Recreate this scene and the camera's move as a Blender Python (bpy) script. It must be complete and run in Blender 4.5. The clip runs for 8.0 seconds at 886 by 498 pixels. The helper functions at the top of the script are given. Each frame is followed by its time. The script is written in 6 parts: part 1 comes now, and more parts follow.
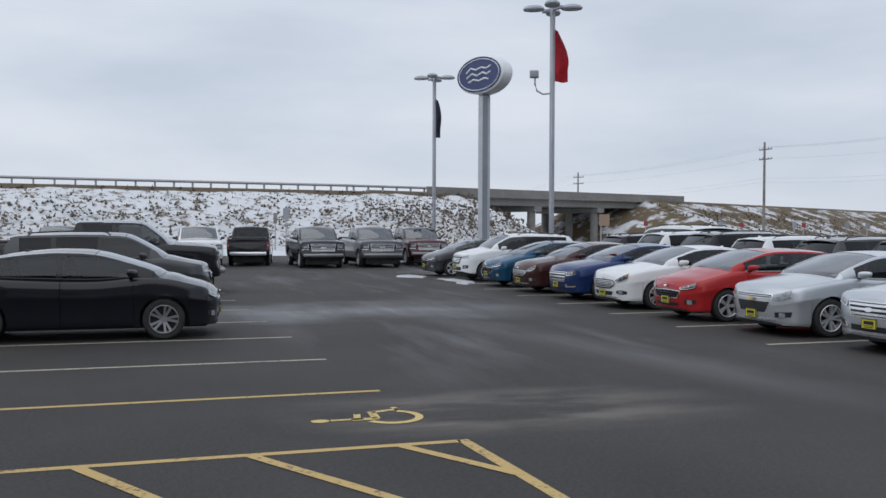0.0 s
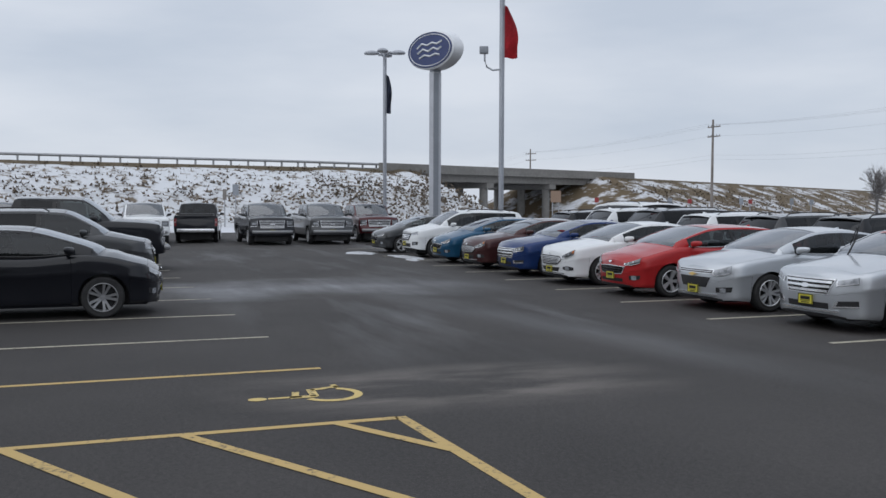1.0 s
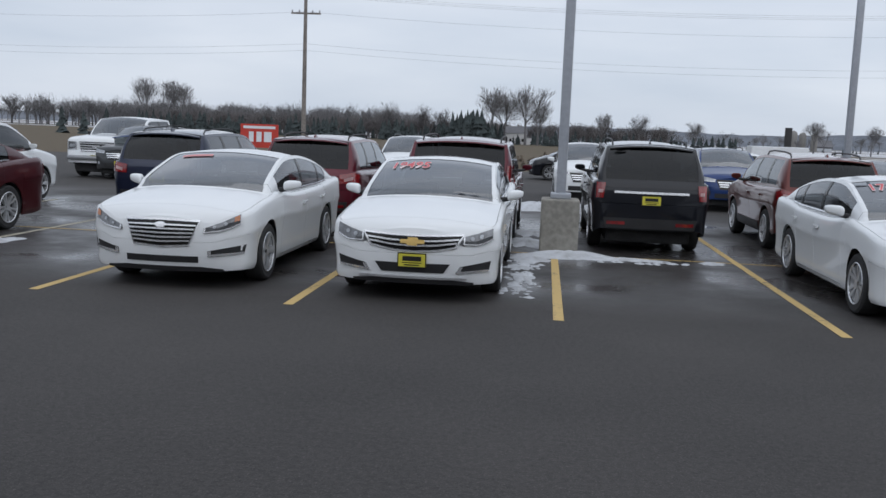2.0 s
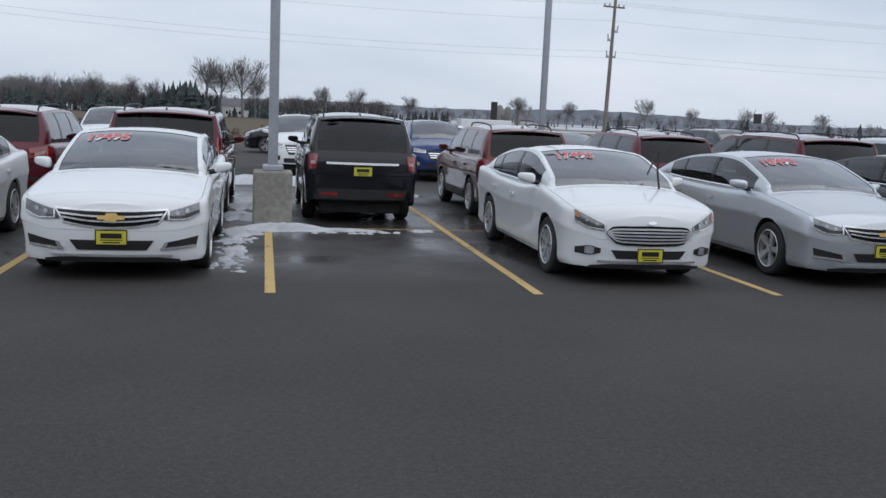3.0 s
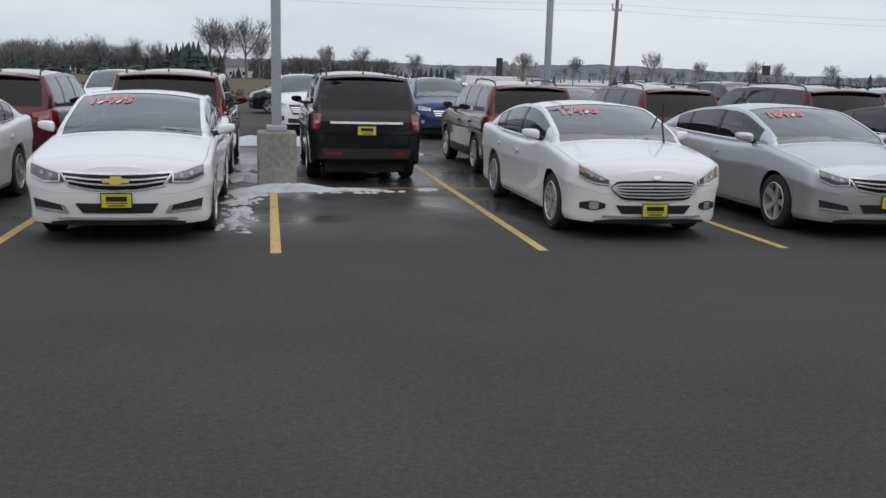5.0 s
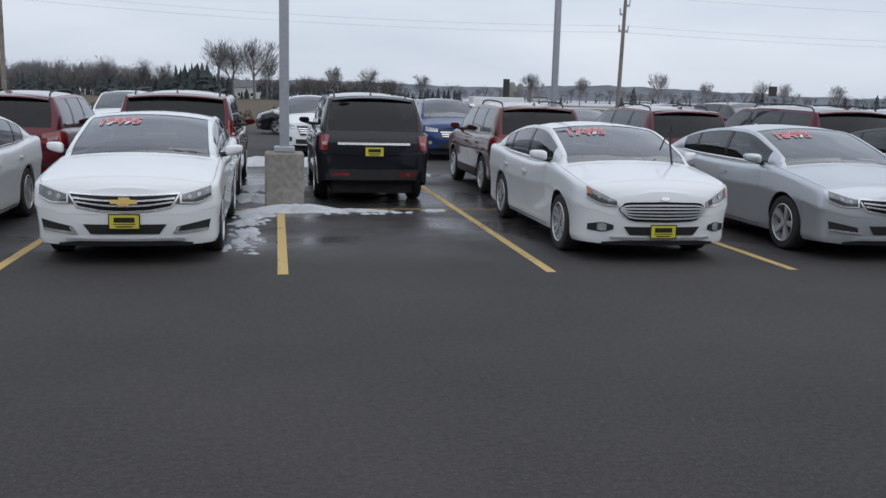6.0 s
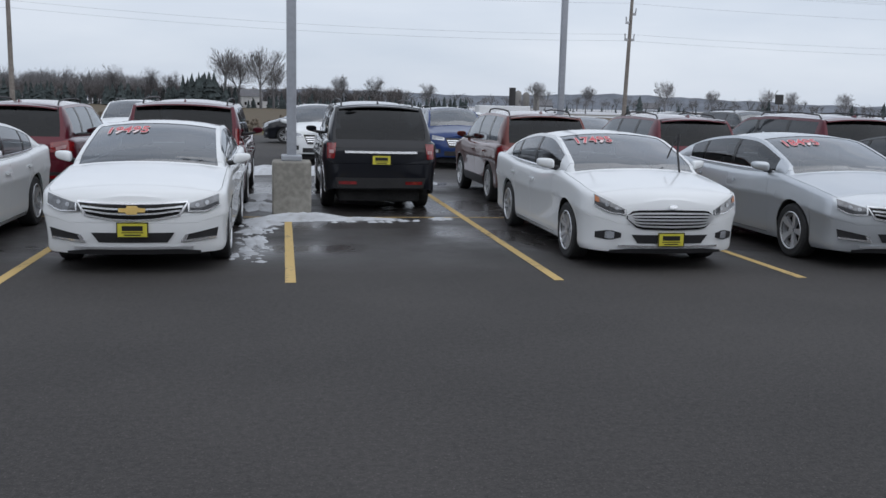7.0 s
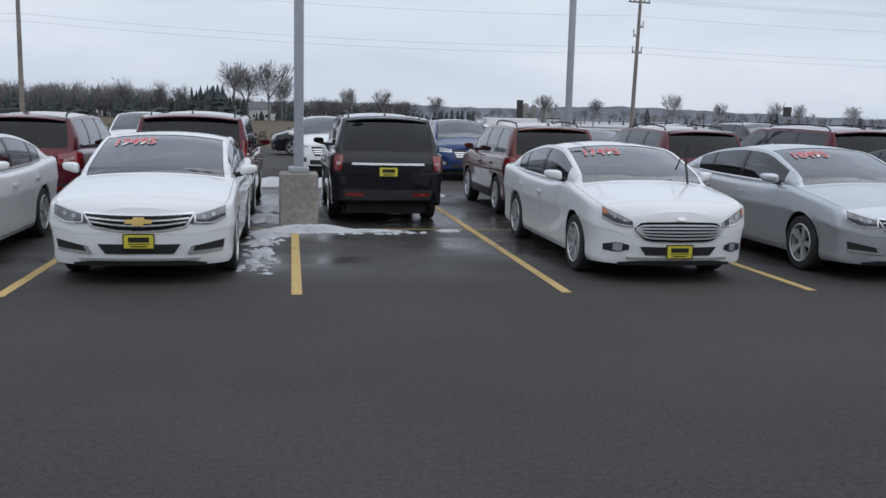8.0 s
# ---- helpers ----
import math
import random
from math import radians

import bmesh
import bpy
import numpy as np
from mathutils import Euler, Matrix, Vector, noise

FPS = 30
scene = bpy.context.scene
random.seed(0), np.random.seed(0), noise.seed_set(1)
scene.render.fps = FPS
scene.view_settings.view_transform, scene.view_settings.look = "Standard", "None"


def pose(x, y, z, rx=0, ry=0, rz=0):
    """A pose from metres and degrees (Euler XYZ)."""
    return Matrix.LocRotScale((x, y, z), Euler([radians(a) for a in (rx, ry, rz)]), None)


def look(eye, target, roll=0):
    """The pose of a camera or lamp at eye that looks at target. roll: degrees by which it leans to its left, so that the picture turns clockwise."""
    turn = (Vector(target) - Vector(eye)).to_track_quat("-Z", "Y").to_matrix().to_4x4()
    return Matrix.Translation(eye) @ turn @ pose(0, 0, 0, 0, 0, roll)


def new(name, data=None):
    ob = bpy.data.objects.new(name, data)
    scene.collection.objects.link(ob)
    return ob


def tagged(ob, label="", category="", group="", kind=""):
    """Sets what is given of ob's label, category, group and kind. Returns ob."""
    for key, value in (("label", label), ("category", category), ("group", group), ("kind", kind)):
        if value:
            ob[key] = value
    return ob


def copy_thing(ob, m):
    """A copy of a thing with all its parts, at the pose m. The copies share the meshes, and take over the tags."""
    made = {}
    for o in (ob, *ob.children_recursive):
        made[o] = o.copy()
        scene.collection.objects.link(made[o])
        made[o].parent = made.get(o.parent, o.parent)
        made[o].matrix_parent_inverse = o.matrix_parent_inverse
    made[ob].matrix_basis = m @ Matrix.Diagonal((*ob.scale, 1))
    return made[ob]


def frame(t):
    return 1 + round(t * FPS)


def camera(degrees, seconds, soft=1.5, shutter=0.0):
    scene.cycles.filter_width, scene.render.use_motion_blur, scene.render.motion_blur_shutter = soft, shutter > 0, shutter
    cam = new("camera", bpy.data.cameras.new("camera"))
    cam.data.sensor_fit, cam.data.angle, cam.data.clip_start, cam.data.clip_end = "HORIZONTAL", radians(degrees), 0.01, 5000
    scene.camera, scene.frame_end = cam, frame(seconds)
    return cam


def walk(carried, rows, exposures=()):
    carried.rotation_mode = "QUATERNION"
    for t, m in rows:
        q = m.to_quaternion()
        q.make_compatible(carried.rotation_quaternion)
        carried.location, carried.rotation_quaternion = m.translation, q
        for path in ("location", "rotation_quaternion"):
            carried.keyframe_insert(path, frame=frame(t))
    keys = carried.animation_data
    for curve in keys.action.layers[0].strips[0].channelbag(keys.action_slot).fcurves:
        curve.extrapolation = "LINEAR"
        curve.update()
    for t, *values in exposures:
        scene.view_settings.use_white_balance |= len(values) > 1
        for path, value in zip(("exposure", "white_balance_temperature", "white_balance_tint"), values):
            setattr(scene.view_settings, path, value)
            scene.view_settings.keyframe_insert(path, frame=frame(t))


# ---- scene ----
cam = camera(51.8, 8.0)
PATH = [
    (0, (-1.132, -0.325, 1.871), (-3.044, 0.258, 1.825), 0.2),
    (0.2, (-1.126, -0.347, 1.871), (-3.07, 0.121, 1.825), 0.05),
    (0.3, (-1.123, -0.359, 1.872), (-3.076, 0.068, 1.825), 0.08),
    (0.5, (-1.117, -0.381, 1.872), (-3.078, 0.01, 1.823), 0.15),
    (0.7, (-1.126, -0.297, 1.87), (-3.088, 0.087, 1.814), 0.15),
    (0.8, (-1.13, -0.256, 1.87), (-3.083, 0.173, 1.805), 0.12),
    (0.9, (-1.135, -0.214, 1.869), (-3.061, 0.317, 1.789), 0.15),
    (1, (-1.139, -0.172, 1.868), (-3.017, 0.507, 1.771), 0.2),
    (1.1, (-1.1, -0.11, 1.863), (-2.892, 0.769, 1.749), 0.35),
    (1.2, (-1.06, -0.048, 1.858), (-2.717, 1.065, 1.728), 0.6),
    (2.3, (-0.059, 0.092, 1.768), (0.09, 2.071, 1.515), 2.5),
    (2.5, (-0.067, 0.095, 1.761), (0.212, 2.059, 1.504), 2.5),
    (3, (-0.079, 0.081, 1.772), (0.309, 2.022, 1.487), 2.5),
    (3.5, (-0.064, 0.067, 1.769), (0.332, 2.0, 1.446), 2.3),
    (4, (-0.041, 0.079, 1.764), (0.349, 2.006, 1.399), 2.0),
    (4.5, (-0.048, 0.047, 1.766), (0.332, 1.972, 1.38), 1.7),
    (6, (-0.053, 0.087, 1.776), (0.304, 2.026, 1.444), 1.5),
    (6.5, (-0.056, 0.085, 1.771), (0.295, 2.027, 1.447), 1.5),
    (7, (-0.066, 0.094, 1.771), (0.278, 2.039, 1.457), 1.4),
    (7.5, (-0.062, 0.1, 1.771), (0.273, 2.048, 1.467), 1.4),
    (8, (-0.053, 0.137, 1.761), (0.275, 2.089, 1.473), 1.4),
]
walk(cam, [(t, look(eye, target, roll)) for t, eye, target, roll in PATH],
     [(0.0, .02, 6400, 10), (1.2, -.03, 6400, 10), (2.5, .07, 6270, 10), (3.6, .07, 6320, 10), (4.0, .08, 6420, 10), (4.4, .10, 6690, 9), (4.8, .10, 6690, 9), (5.5, .08, 6420, 10), (6.0, .08, 6360, 10), (8.0, .08, 6330, 10)])

# ---- world and light: a bright overcast winter sky ----
SUN_ELEV, SUN_ROT = radians(38), radians(200)
world = bpy.data.worlds.new("overcast_sky")
scene.world = world
world.use_nodes = True
wn, wl = world.node_tree.nodes, world.node_tree.links
wn.clear()
w_out = wn.new("ShaderNodeOutputWorld")
w_bg = wn.new("ShaderNodeBackground")
w_sky = wn.new("ShaderNodeTexSky")
w_sky.sky_type, w_sky.sun_disc = "NISHITA", False
w_sky.sun_elevation, w_sky.sun_rotation = SUN_ELEV, SUN_ROT
w_dim = wn.new("ShaderNodeMix"); w_dim.data_type = "RGBA"; w_dim.blend_type = "MULTIPLY"
w_dim.inputs[0].default_value = 1.0
w_dim.inputs[7].default_value = (0.10, 0.10, 0.10, 1)
w_tc = wn.new("ShaderNodeTexCoord")
w_map = wn.new("ShaderNodeMapping"); w_map.inputs["Scale"].default_value = (1.0, 1.0, 4.5)
w_noise = wn.new("ShaderNodeTexNoise")
w_noise.inputs["Scale"].default_value, w_noise.inputs["Detail"].default_value = 2.2, 6.0
w_noise.inputs["Roughness"].default_value = 0.5
w_ramp = wn.new("ShaderNodeValToRGB")
w_ramp.color_ramp.elements[0].position, w_ramp.color_ramp.elements[0].color = 0.34, (0.56, 0.62, 0.715, 1)
w_ramp.color_ramp.elements[1].position, w_ramp.color_ramp.elements[1].color = 0.66, (0.73, 0.77, 0.84, 1)
w_mix = wn.new("ShaderNodeMix"); w_mix.data_type = "RGBA"; w_mix.inputs[0].default_value = 0.93
wl.new(w_tc.outputs["Generated"], w_map.inputs["Vector"])
wl.new(w_map.outputs[0], w_noise.inputs["Vector"])
wl.new(w_noise.outputs[0], w_ramp.inputs[0])
wl.new(w_sky.outputs[0], w_dim.inputs[6])
wl.new(w_dim.outputs[2], w_mix.inputs[6])
wl.new(w_ramp.outputs[0], w_mix.inputs[7])
wl.new(w_mix.outputs[2], w_bg.inputs[0])
wl.new(w_bg.outputs[0], w_out.inputs[0])
w_bg.inputs[1].default_value = 1.0

sun_data = bpy.data.lights.new("sun", "SUN")
sun_data.energy, sun_data.angle, sun_data.color = 1.25, radians(120), (1.0, 0.98, 0.96)
sun_ob = new("sun", sun_data)
sun_ob.matrix_world = look((30, -40, 60), (0, 8, 0))


# ---- materials ----
def material(name):
    m = bpy.data.materials.new(name)
    m.use_nodes = True
    return m, m.node_tree.nodes, m.node_tree.links, m.node_tree.nodes["Principled BSDF"]


def plain(name, col, rough=0.5, metal=0.0, var=0.12, scale=8.0, bump=0.0, coat=0.0, spec=0.5):
    """Colour with fine and coarse variation in object space."""
    m, n, l, p = material(name)
    tc = n.new("ShaderNodeTexCoord")
    n1 = n.new("ShaderNodeTexNoise"); n1.inputs["Scale"].default_value = scale; n1.inputs["Detail"].default_value = 8
    n2 = n.new("ShaderNodeTexNoise"); n2.inputs["Scale"].default_value = scale * 9; n2.inputs["Detail"].default_value = 4
    add = n.new("ShaderNodeMath"); add.operation = "ADD"
    ramp = n.new("ShaderNodeValToRGB")
    ramp.color_ramp.elements[0].position, ramp.color_ramp.elements[1].position = 0.65, 1.0
    lo = [c * (1 - var) for c in col]; hi = [min(1, c * (1 + var)) for c in col]
    ramp.color_ramp.elements[0].color, ramp.color_ramp.elements[1].color = (*lo, 1), (*hi, 1)
    half = n.new("ShaderNodeMath"); half.operation = "MULTIPLY"; half.inputs[1].default_value = 0.8
    l.new(tc.outputs["Object"], n1.inputs["Vector"]); l.new(tc.outputs["Object"], n2.inputs["Vector"])
    l.new(n1.outputs[0], add.inputs[0]); l.new(n2.outputs[0], add.inputs[1])
    l.new(add.outputs[0], half.inputs[0]); l.new(half.outputs[0], ramp.inputs[0])
    l.new(ramp.outputs[0], p.inputs["Base Color"])
    p.inputs["Roughness"].default_value, p.inputs["Metallic"].default_value = rough, metal
    p.inputs["Coat Weight"].default_value = coat
    p.inputs["Specular IOR Level"].default_value = spec
    if bump:
        b = n.new("ShaderNodeBump"); b.inputs["Strength"].default_value = bump; b.inputs["Distance"].default_value = 0.02
        l.new(half.outputs[0], b.inputs["Height"]); l.new(b.outputs[0], p.inputs["Normal"])
    return m


def paint(name, col, metal=0.0, rough=0.32, film=0.10):
    """Car paint: coated, with a thin dull film of road salt."""
    m, n, l, p = material(name)
    tc = n.new("ShaderNodeTexCoord")
    n1 = n.new("ShaderNodeTexNoise"); n1.inputs["Scale"].default_value = 3.0; n1.inputs["Detail"].default_value = 10
    mp = n.new("ShaderNodeMapRange"); mp.inputs[1].default_value, mp.inputs[2].default_value = 0.35, 0.75
    mp.inputs[3].default_value, mp.inputs[4].default_value = film * 0.15, film * 0.5
    mx = n.new("ShaderNodeMix"); mx.data_type = "RGBA"
    mx.inputs[6].default_value = (*col, 1); mx.inputs[7].default_value = (0.42, 0.41, 0.40, 1)
    l.new(tc.outputs["Object"], n1.inputs["Vector"]); l.new(n1.outputs[0], mp.inputs[0])
    l.new(mp.outputs[0], mx.inputs[0]); l.new(mx.outputs[2], p.inputs["Base Color"])
    p.inputs["Metallic"].default_value, p.inputs["Roughness"].default_value = metal, rough
    p.inputs["Coat Weight"].default_value = 1.0
    p.inputs["Coat IOR"].default_value = 1.38
    p.inputs["Specular IOR Level"].default_value = 0.15
    rr = n.new("ShaderNodeMapRange"); rr.inputs[1].default_value, rr.inputs[2].default_value = 0.3, 0.8
    rr.inputs[3].default_value, rr.inputs[4].default_value = 0.02, 0.10
    l.new(n1.outputs[0], rr.inputs[0]); l.new(rr.outputs[0], p.inputs["Coat Roughness"])
    return m


def glazing(name, tint, shine=0.07, rough=0.02):
    """Tinted glass: clear with a Fresnel gloss."""
    m, n, l, p = material(name)
    n.remove(p)
    tr = n.new("ShaderNodeBsdfTransparent"); tr.inputs[0].default_value = (*tint, 1)
    gl = n.new("ShaderNodeBsdfGlossy"); gl.inputs["Roughness"].default_value = rough
    gl.inputs[0].default_value = (0.95, 0.97, 1, 1)
    lw = n.new("ShaderNodeLayerWeight"); lw.inputs[0].default_value = 0.5
    pw = n.new("ShaderNodeMath"); pw.operation = "POWER"; pw.inputs[1].default_value = 3.2
    fr = n.new("ShaderNodeMath"); fr.operation = "MULTIPLY_ADD"; fr.inputs[1].default_value = 0.80; fr.inputs[2].default_value = shine
    l.new(lw.outputs["Facing"], pw.inputs[0]); l.new(pw.outputs[0], fr.inputs[0])
    mx = n.new("ShaderNodeMixShader")
    l.new(fr.outputs[0], mx.inputs[0]); l.new(tr.outputs[0], mx.inputs[1]); l.new(gl.outputs[0], mx.inputs[2])
    l.new(mx.outputs[0], n["Material Output"].inputs[0])
    return m


def asphalt_material():
    """Dark wet-dry asphalt: stone grain, broad damp stains, and pale salt drift streaks in the lane."""
    m, n, l, p = material("asphalt")
    tc = n.new("ShaderNodeTexCoord")

    def nz(scale, detail=6, rough=0.55, vec=None):
        t = n.new("ShaderNodeTexNoise"); t.inputs["Scale"].default_value = scale
        t.inputs["Detail"].default_value = detail; t.inputs["Roughness"].default_value = rough
        l.new(vec or tc.outputs["Object"], t.inputs["Vector"]); return t

    def rng(src, a, b, c, d):
        r = n.new("ShaderNodeMapRange"); l.new(src, r.inputs[0])
        for i, v in enumerate((a, b, c, d)): r.inputs[i + 1].default_value = v
        return r.outputs[0]

    def math_(op, a, b):
        k = n.new("ShaderNodeMath"); k.operation = op
        for i, v in enumerate((a, b)):
            if isinstance(v, (int, float)): k.inputs[i].default_value = v
            else: l.new(v, k.inputs[i])
        return k.outputs[0]
    grain, fine, broad = nz(160, 3), nz(45, 4), nz(0.35, 7)
    streakmap = n.new("ShaderNodeMapping"); streakmap.inputs["Scale"].default_value = (0.10, 0.55, 1)
    streakmap.inputs["Rotation"].default_value = (0, 0, radians(-9))
    l.new(tc.outputs["Object"], streakmap.inputs["Vector"])
    streak = nz(1.4, 7, 0.6, streakmap.outputs[0])
    # salt drifts lie along the lane between the rows, away from the nearest bays
    sep = n.new("ShaderNodeSeparateXYZ"); l.new(tc.outputs["Object"], sep.inputs[0])
    lane_x = rng(sep.outputs[0], -9.5, -15.0, 0.0, 1.0)
    near_y = rng(sep.outputs[1], 1.2, 2.6, 0.0, 1.0)
    far_y = rng(sep.outputs[1], 9.5, 7.0, 0.0, 1.0)
    lane = math_("MULTIPLY", math_("MULTIPLY", lane_x, near_y), far_y)
    salt = math_("MULTIPLY", rng(streak.outputs[0], 0.50, 0.70, 0.0, 0.5), lane)
    # a wind-blown drift across the lane, with a tail that bends towards the bays
    wob = math_("MULTIPLY", math_("SUBTRACT", broad.outputs[0], 0.5), 5.0)
    across = math_("ABSOLUTE", math_("ADD", math_("ADD", sep.outputs[0], 21.3), wob), 0)
    drift = math_("MULTIPLY", rng(across, 2.6, 0.3, 0, 1), math_("MULTIPLY", rng(sep.outputs[1], -1.0, 2.5, 0, 1), rng(sep.outputs[1], 8.6, 5.5, 0, 1)))
    tail_d = math_("ABSOLUTE", math_("ADD", math_("SUBTRACT", math_("MULTIPLY", sep.outputs[0], 0.20), sep.outputs[1]), math_("ADD", 9.0, math_("MULTIPLY", wob, 0.2))), 0)
    tail = math_("MULTIPLY", rng(tail_d, 0.9, 0.1, 0, 1), math_("MULTIPLY", rng(sep.outputs[0], -21.5, -18.0, 0, 1), rng(sep.outputs[0], -6.0, -13.0, 0, 1)))
    ragged = rng(streak.outputs[0], 0.34, 0.60, 0.25, 1.0)
    salt = math_("MAXIMUM", math_("MULTIPLY", salt, 0.7), math_("MULTIPLY", math_("MAXIMUM", drift, math_("MULTIPLY", tail, 0.35)), ragged))
    base = n.new("ShaderNodeValToRGB")
    base.color_ramp.elements[0].position, base.color_ramp.elements[0].color = 0.39, (0.0185, 0.0168, 0.0164, 1)
    base.color_ramp.elements[1].position, base.color_ramp.elements[1].color = 0.62, (0.0575, 0.0520, 0.0500, 1)
    mid = nz(24, 6, 0.7)
    l.new(math_("ADD", math_("MULTIPLY", grain.outputs[0], 0.22), math_("ADD", math_("MULTIPLY", mid.outputs[0], 0.48), math_("MULTIPLY", broad.outputs[0], 0.30))), base.inputs[0])
    mx = n.new("ShaderNodeMix"); mx.data_type = "RGBA"; mx.inputs[7].default_value = (0.30, 0.31, 0.33, 1)
    l.new(math_("MULTIPLY", salt, 0.72), mx.inputs[0]); l.new(base.outputs[0], mx.inputs[6])
    # pale scuffed patch past the painted symbol
    patch_map = n.new("ShaderNodeMapping"); patch_map.inputs["Scale"].default_value = (0.9, 0.33, 1)
    l.new(tc.outputs["Object"], patch_map.inputs["Vector"])
    patch = nz(1.5, 6, 0.6, patch_map.outputs[0])
    px = math_("MULTIPLY", rng(sep.outputs[0], -11.2, -10.5, 0, 1), rng(sep.outputs[0], -8.7, -9.4, 0, 1))
    py = math_("MULTIPLY", rng(sep.outputs[1], 0.5, 2.2, 0, 1), rng(sep.outputs[1], 5.8, 4.0, 0, 1))
    scuff = math_("MULTIPLY", math_("MULTIPLY", px, py), rng(patch.outputs[0], 0.42, 0.62, 0, 0.35))
    mx2 = n.new("ShaderNodeMix"); mx2.data_type = "RGBA"; mx2.inputs[7].default_value = (0.31, 0.275, 0.25, 1)
    l.new(scuff, mx2.inputs[0]); l.new(mx.outputs[2], mx2.inputs[6])
    # pale stone chips in the wearing course
    chips = nz(75, 2, 0.5)
    mx3 = n.new("ShaderNodeMix"); mx3.data_type = "RGBA"; mx3.inputs[7].default_value = (0.17, 0.155, 0.145, 1)
    l.new(rng(chips.outputs[0], 0.60, 0.74, 0.0, 0.55), mx3.inputs[0]); l.new(mx2.outputs[2], mx3.inputs[6])
    l.new(mx3.outputs[2], p.inputs["Base Color"])
    # meltwater: glossier among the parked rows
    wet_y = math_("MULTIPLY", rng(sep.outputs[1], 9.4, 11.0, 0, 1), rng(sep.outputs[1], 24.0, 20.0, 0, 1))
    wet = math_("MULTIPLY", wet_y, rng(broad.outputs[0], 0.36, 0.56, 0.25, 1))
    l.new(rng(wet, 0, 1, 0.82, 0.22), p.inputs["Roughness"])
    bm_ = n.new("ShaderNodeBump"); bm_.inputs["Distance"].default_value = 0.006
    l.new(rng(wet, 0, 1, 0.6, 0.10), bm_.inputs["Strength"])
    l.new(math_("ADD", grain.outputs[0], fine.outputs[0]), bm_.inputs["Height"])
    l.new(bm_.outputs[0], p.inputs["Normal"])
    return m


def patchy(name, a, b, scale, lo=0.45, hi=0.55, stretch=(1, 1, 1), c=None, rough=0.9, bump=0.5):
    """Two ground covers in ragged patches, with a third fine fleck."""
    m, n, l, p = material(name)
    tc = n.new("ShaderNodeTexCoord")
    mp = n.new("ShaderNodeMapping"); mp.inputs["Scale"].default_value = stretch
    l.new(tc.outputs["Object"], mp.inputs["Vector"])
    n1 = n.new("ShaderNodeTexNoise"); n1.inputs["Scale"].default_value = scale; n1.inputs["Detail"].default_value = 12
    n1.inputs["Roughness"].default_value = 0.68
    n2 = n.new("ShaderNodeTexNoise"); n2.inputs["Scale"].default_value = scale * 6; n2.inputs["Detail"].default_value = 8
    r1 = n.new("ShaderNodeMapRange"); r1.inputs[1].default_value, r1.inputs[2].default_value = lo, hi
    r2 = n.new("ShaderNodeMapRange"); r2.inputs[1].default_value, r2.inputs[2].default_value = 0.45, 0.65
    mx1 = n.new("ShaderNodeMix"); mx1.data_type = "RGBA"; mx1.inputs[6].default_value = (*b, 1); mx1.inputs[7].default_value = (*(c or b), 1)
    mx2 = n.new("ShaderNodeMix"); mx2.data_type = "RGBA"; mx2.inputs[6].default_value = (*a, 1)
    l.new(mp.outputs[0], n1.inputs["Vector"]); l.new(mp.outputs[0], n2.inputs["Vector"])
    l.new(n1.outputs[0], r1.inputs[0]); l.new(n2.outputs[0], r2.inputs[0])
    l.new(r2.outputs[0], mx1.inputs[0]); l.new(r1.outputs[0], mx2.inputs[0]); l.new(mx1.outputs[2], mx2.inputs[7])
    l.new(mx2.outputs[2], p.inputs["Base Color"]); p.inputs["Roughness"].default_value = rough
    p.inputs["Specular IOR Level"].default_value = 0.2
    b_ = n.new("ShaderNodeBump"); b_.inputs["Strength"].default_value = bump; b_.inputs["Distance"].default_value = 0.1
    l.new(n1.outputs[0], b_.inputs["Height"]); l.new(b_.outputs[0], p.inputs["Normal"])
    return m


def worn_line(name, col, keep=0.38):
    """Road paint worn through to the asphalt in flecks."""
    m, n, l, p = material(name)
    tc = n.new("ShaderNodeTexCoord")
    n1 = n.new("ShaderNodeTexNoise"); n1.inputs["Scale"].default_value = 14; n1.inputs["Detail"].default_value = 10
    n1.inputs["Roughness"].default_value = 0.7
    n2 = n.new("ShaderNodeTexNoise"); n2.inputs["Scale"].default_value = 1.2
    ad = n.new("ShaderNodeMath"); ad.operation = "MULTIPLY_ADD"; ad.inputs[1].default_value = 0.5
    r = n.new("ShaderNodeMapRange"); r.inputs[1].default_value, r.inputs[2].default_value = keep + 0.17, keep + 0.30
    mx = n.new("ShaderNodeMix"); mx.data_type = "RGBA"; mx.inputs[6].default_value = (0.07, 0.065, 0.06, 1); mx.inputs[7].default_value = (*col, 1)
    l.new(tc.outputs["Object"], n1.inputs["Vector"]); l.new(tc.outputs["Object"], n2.inputs["Vector"])
    l.new(n2.outputs[0], ad.inputs[0]); l.new(n1.outputs[0], ad.inputs[2])
    l.new(ad.outputs[0], r.inputs[0]); l.new(r.outputs[0], mx.inputs[0]); l.new(mx.outputs[2], p.inputs["Base Color"])
    p.inputs["Roughness"].default_value = 0.75
    return m


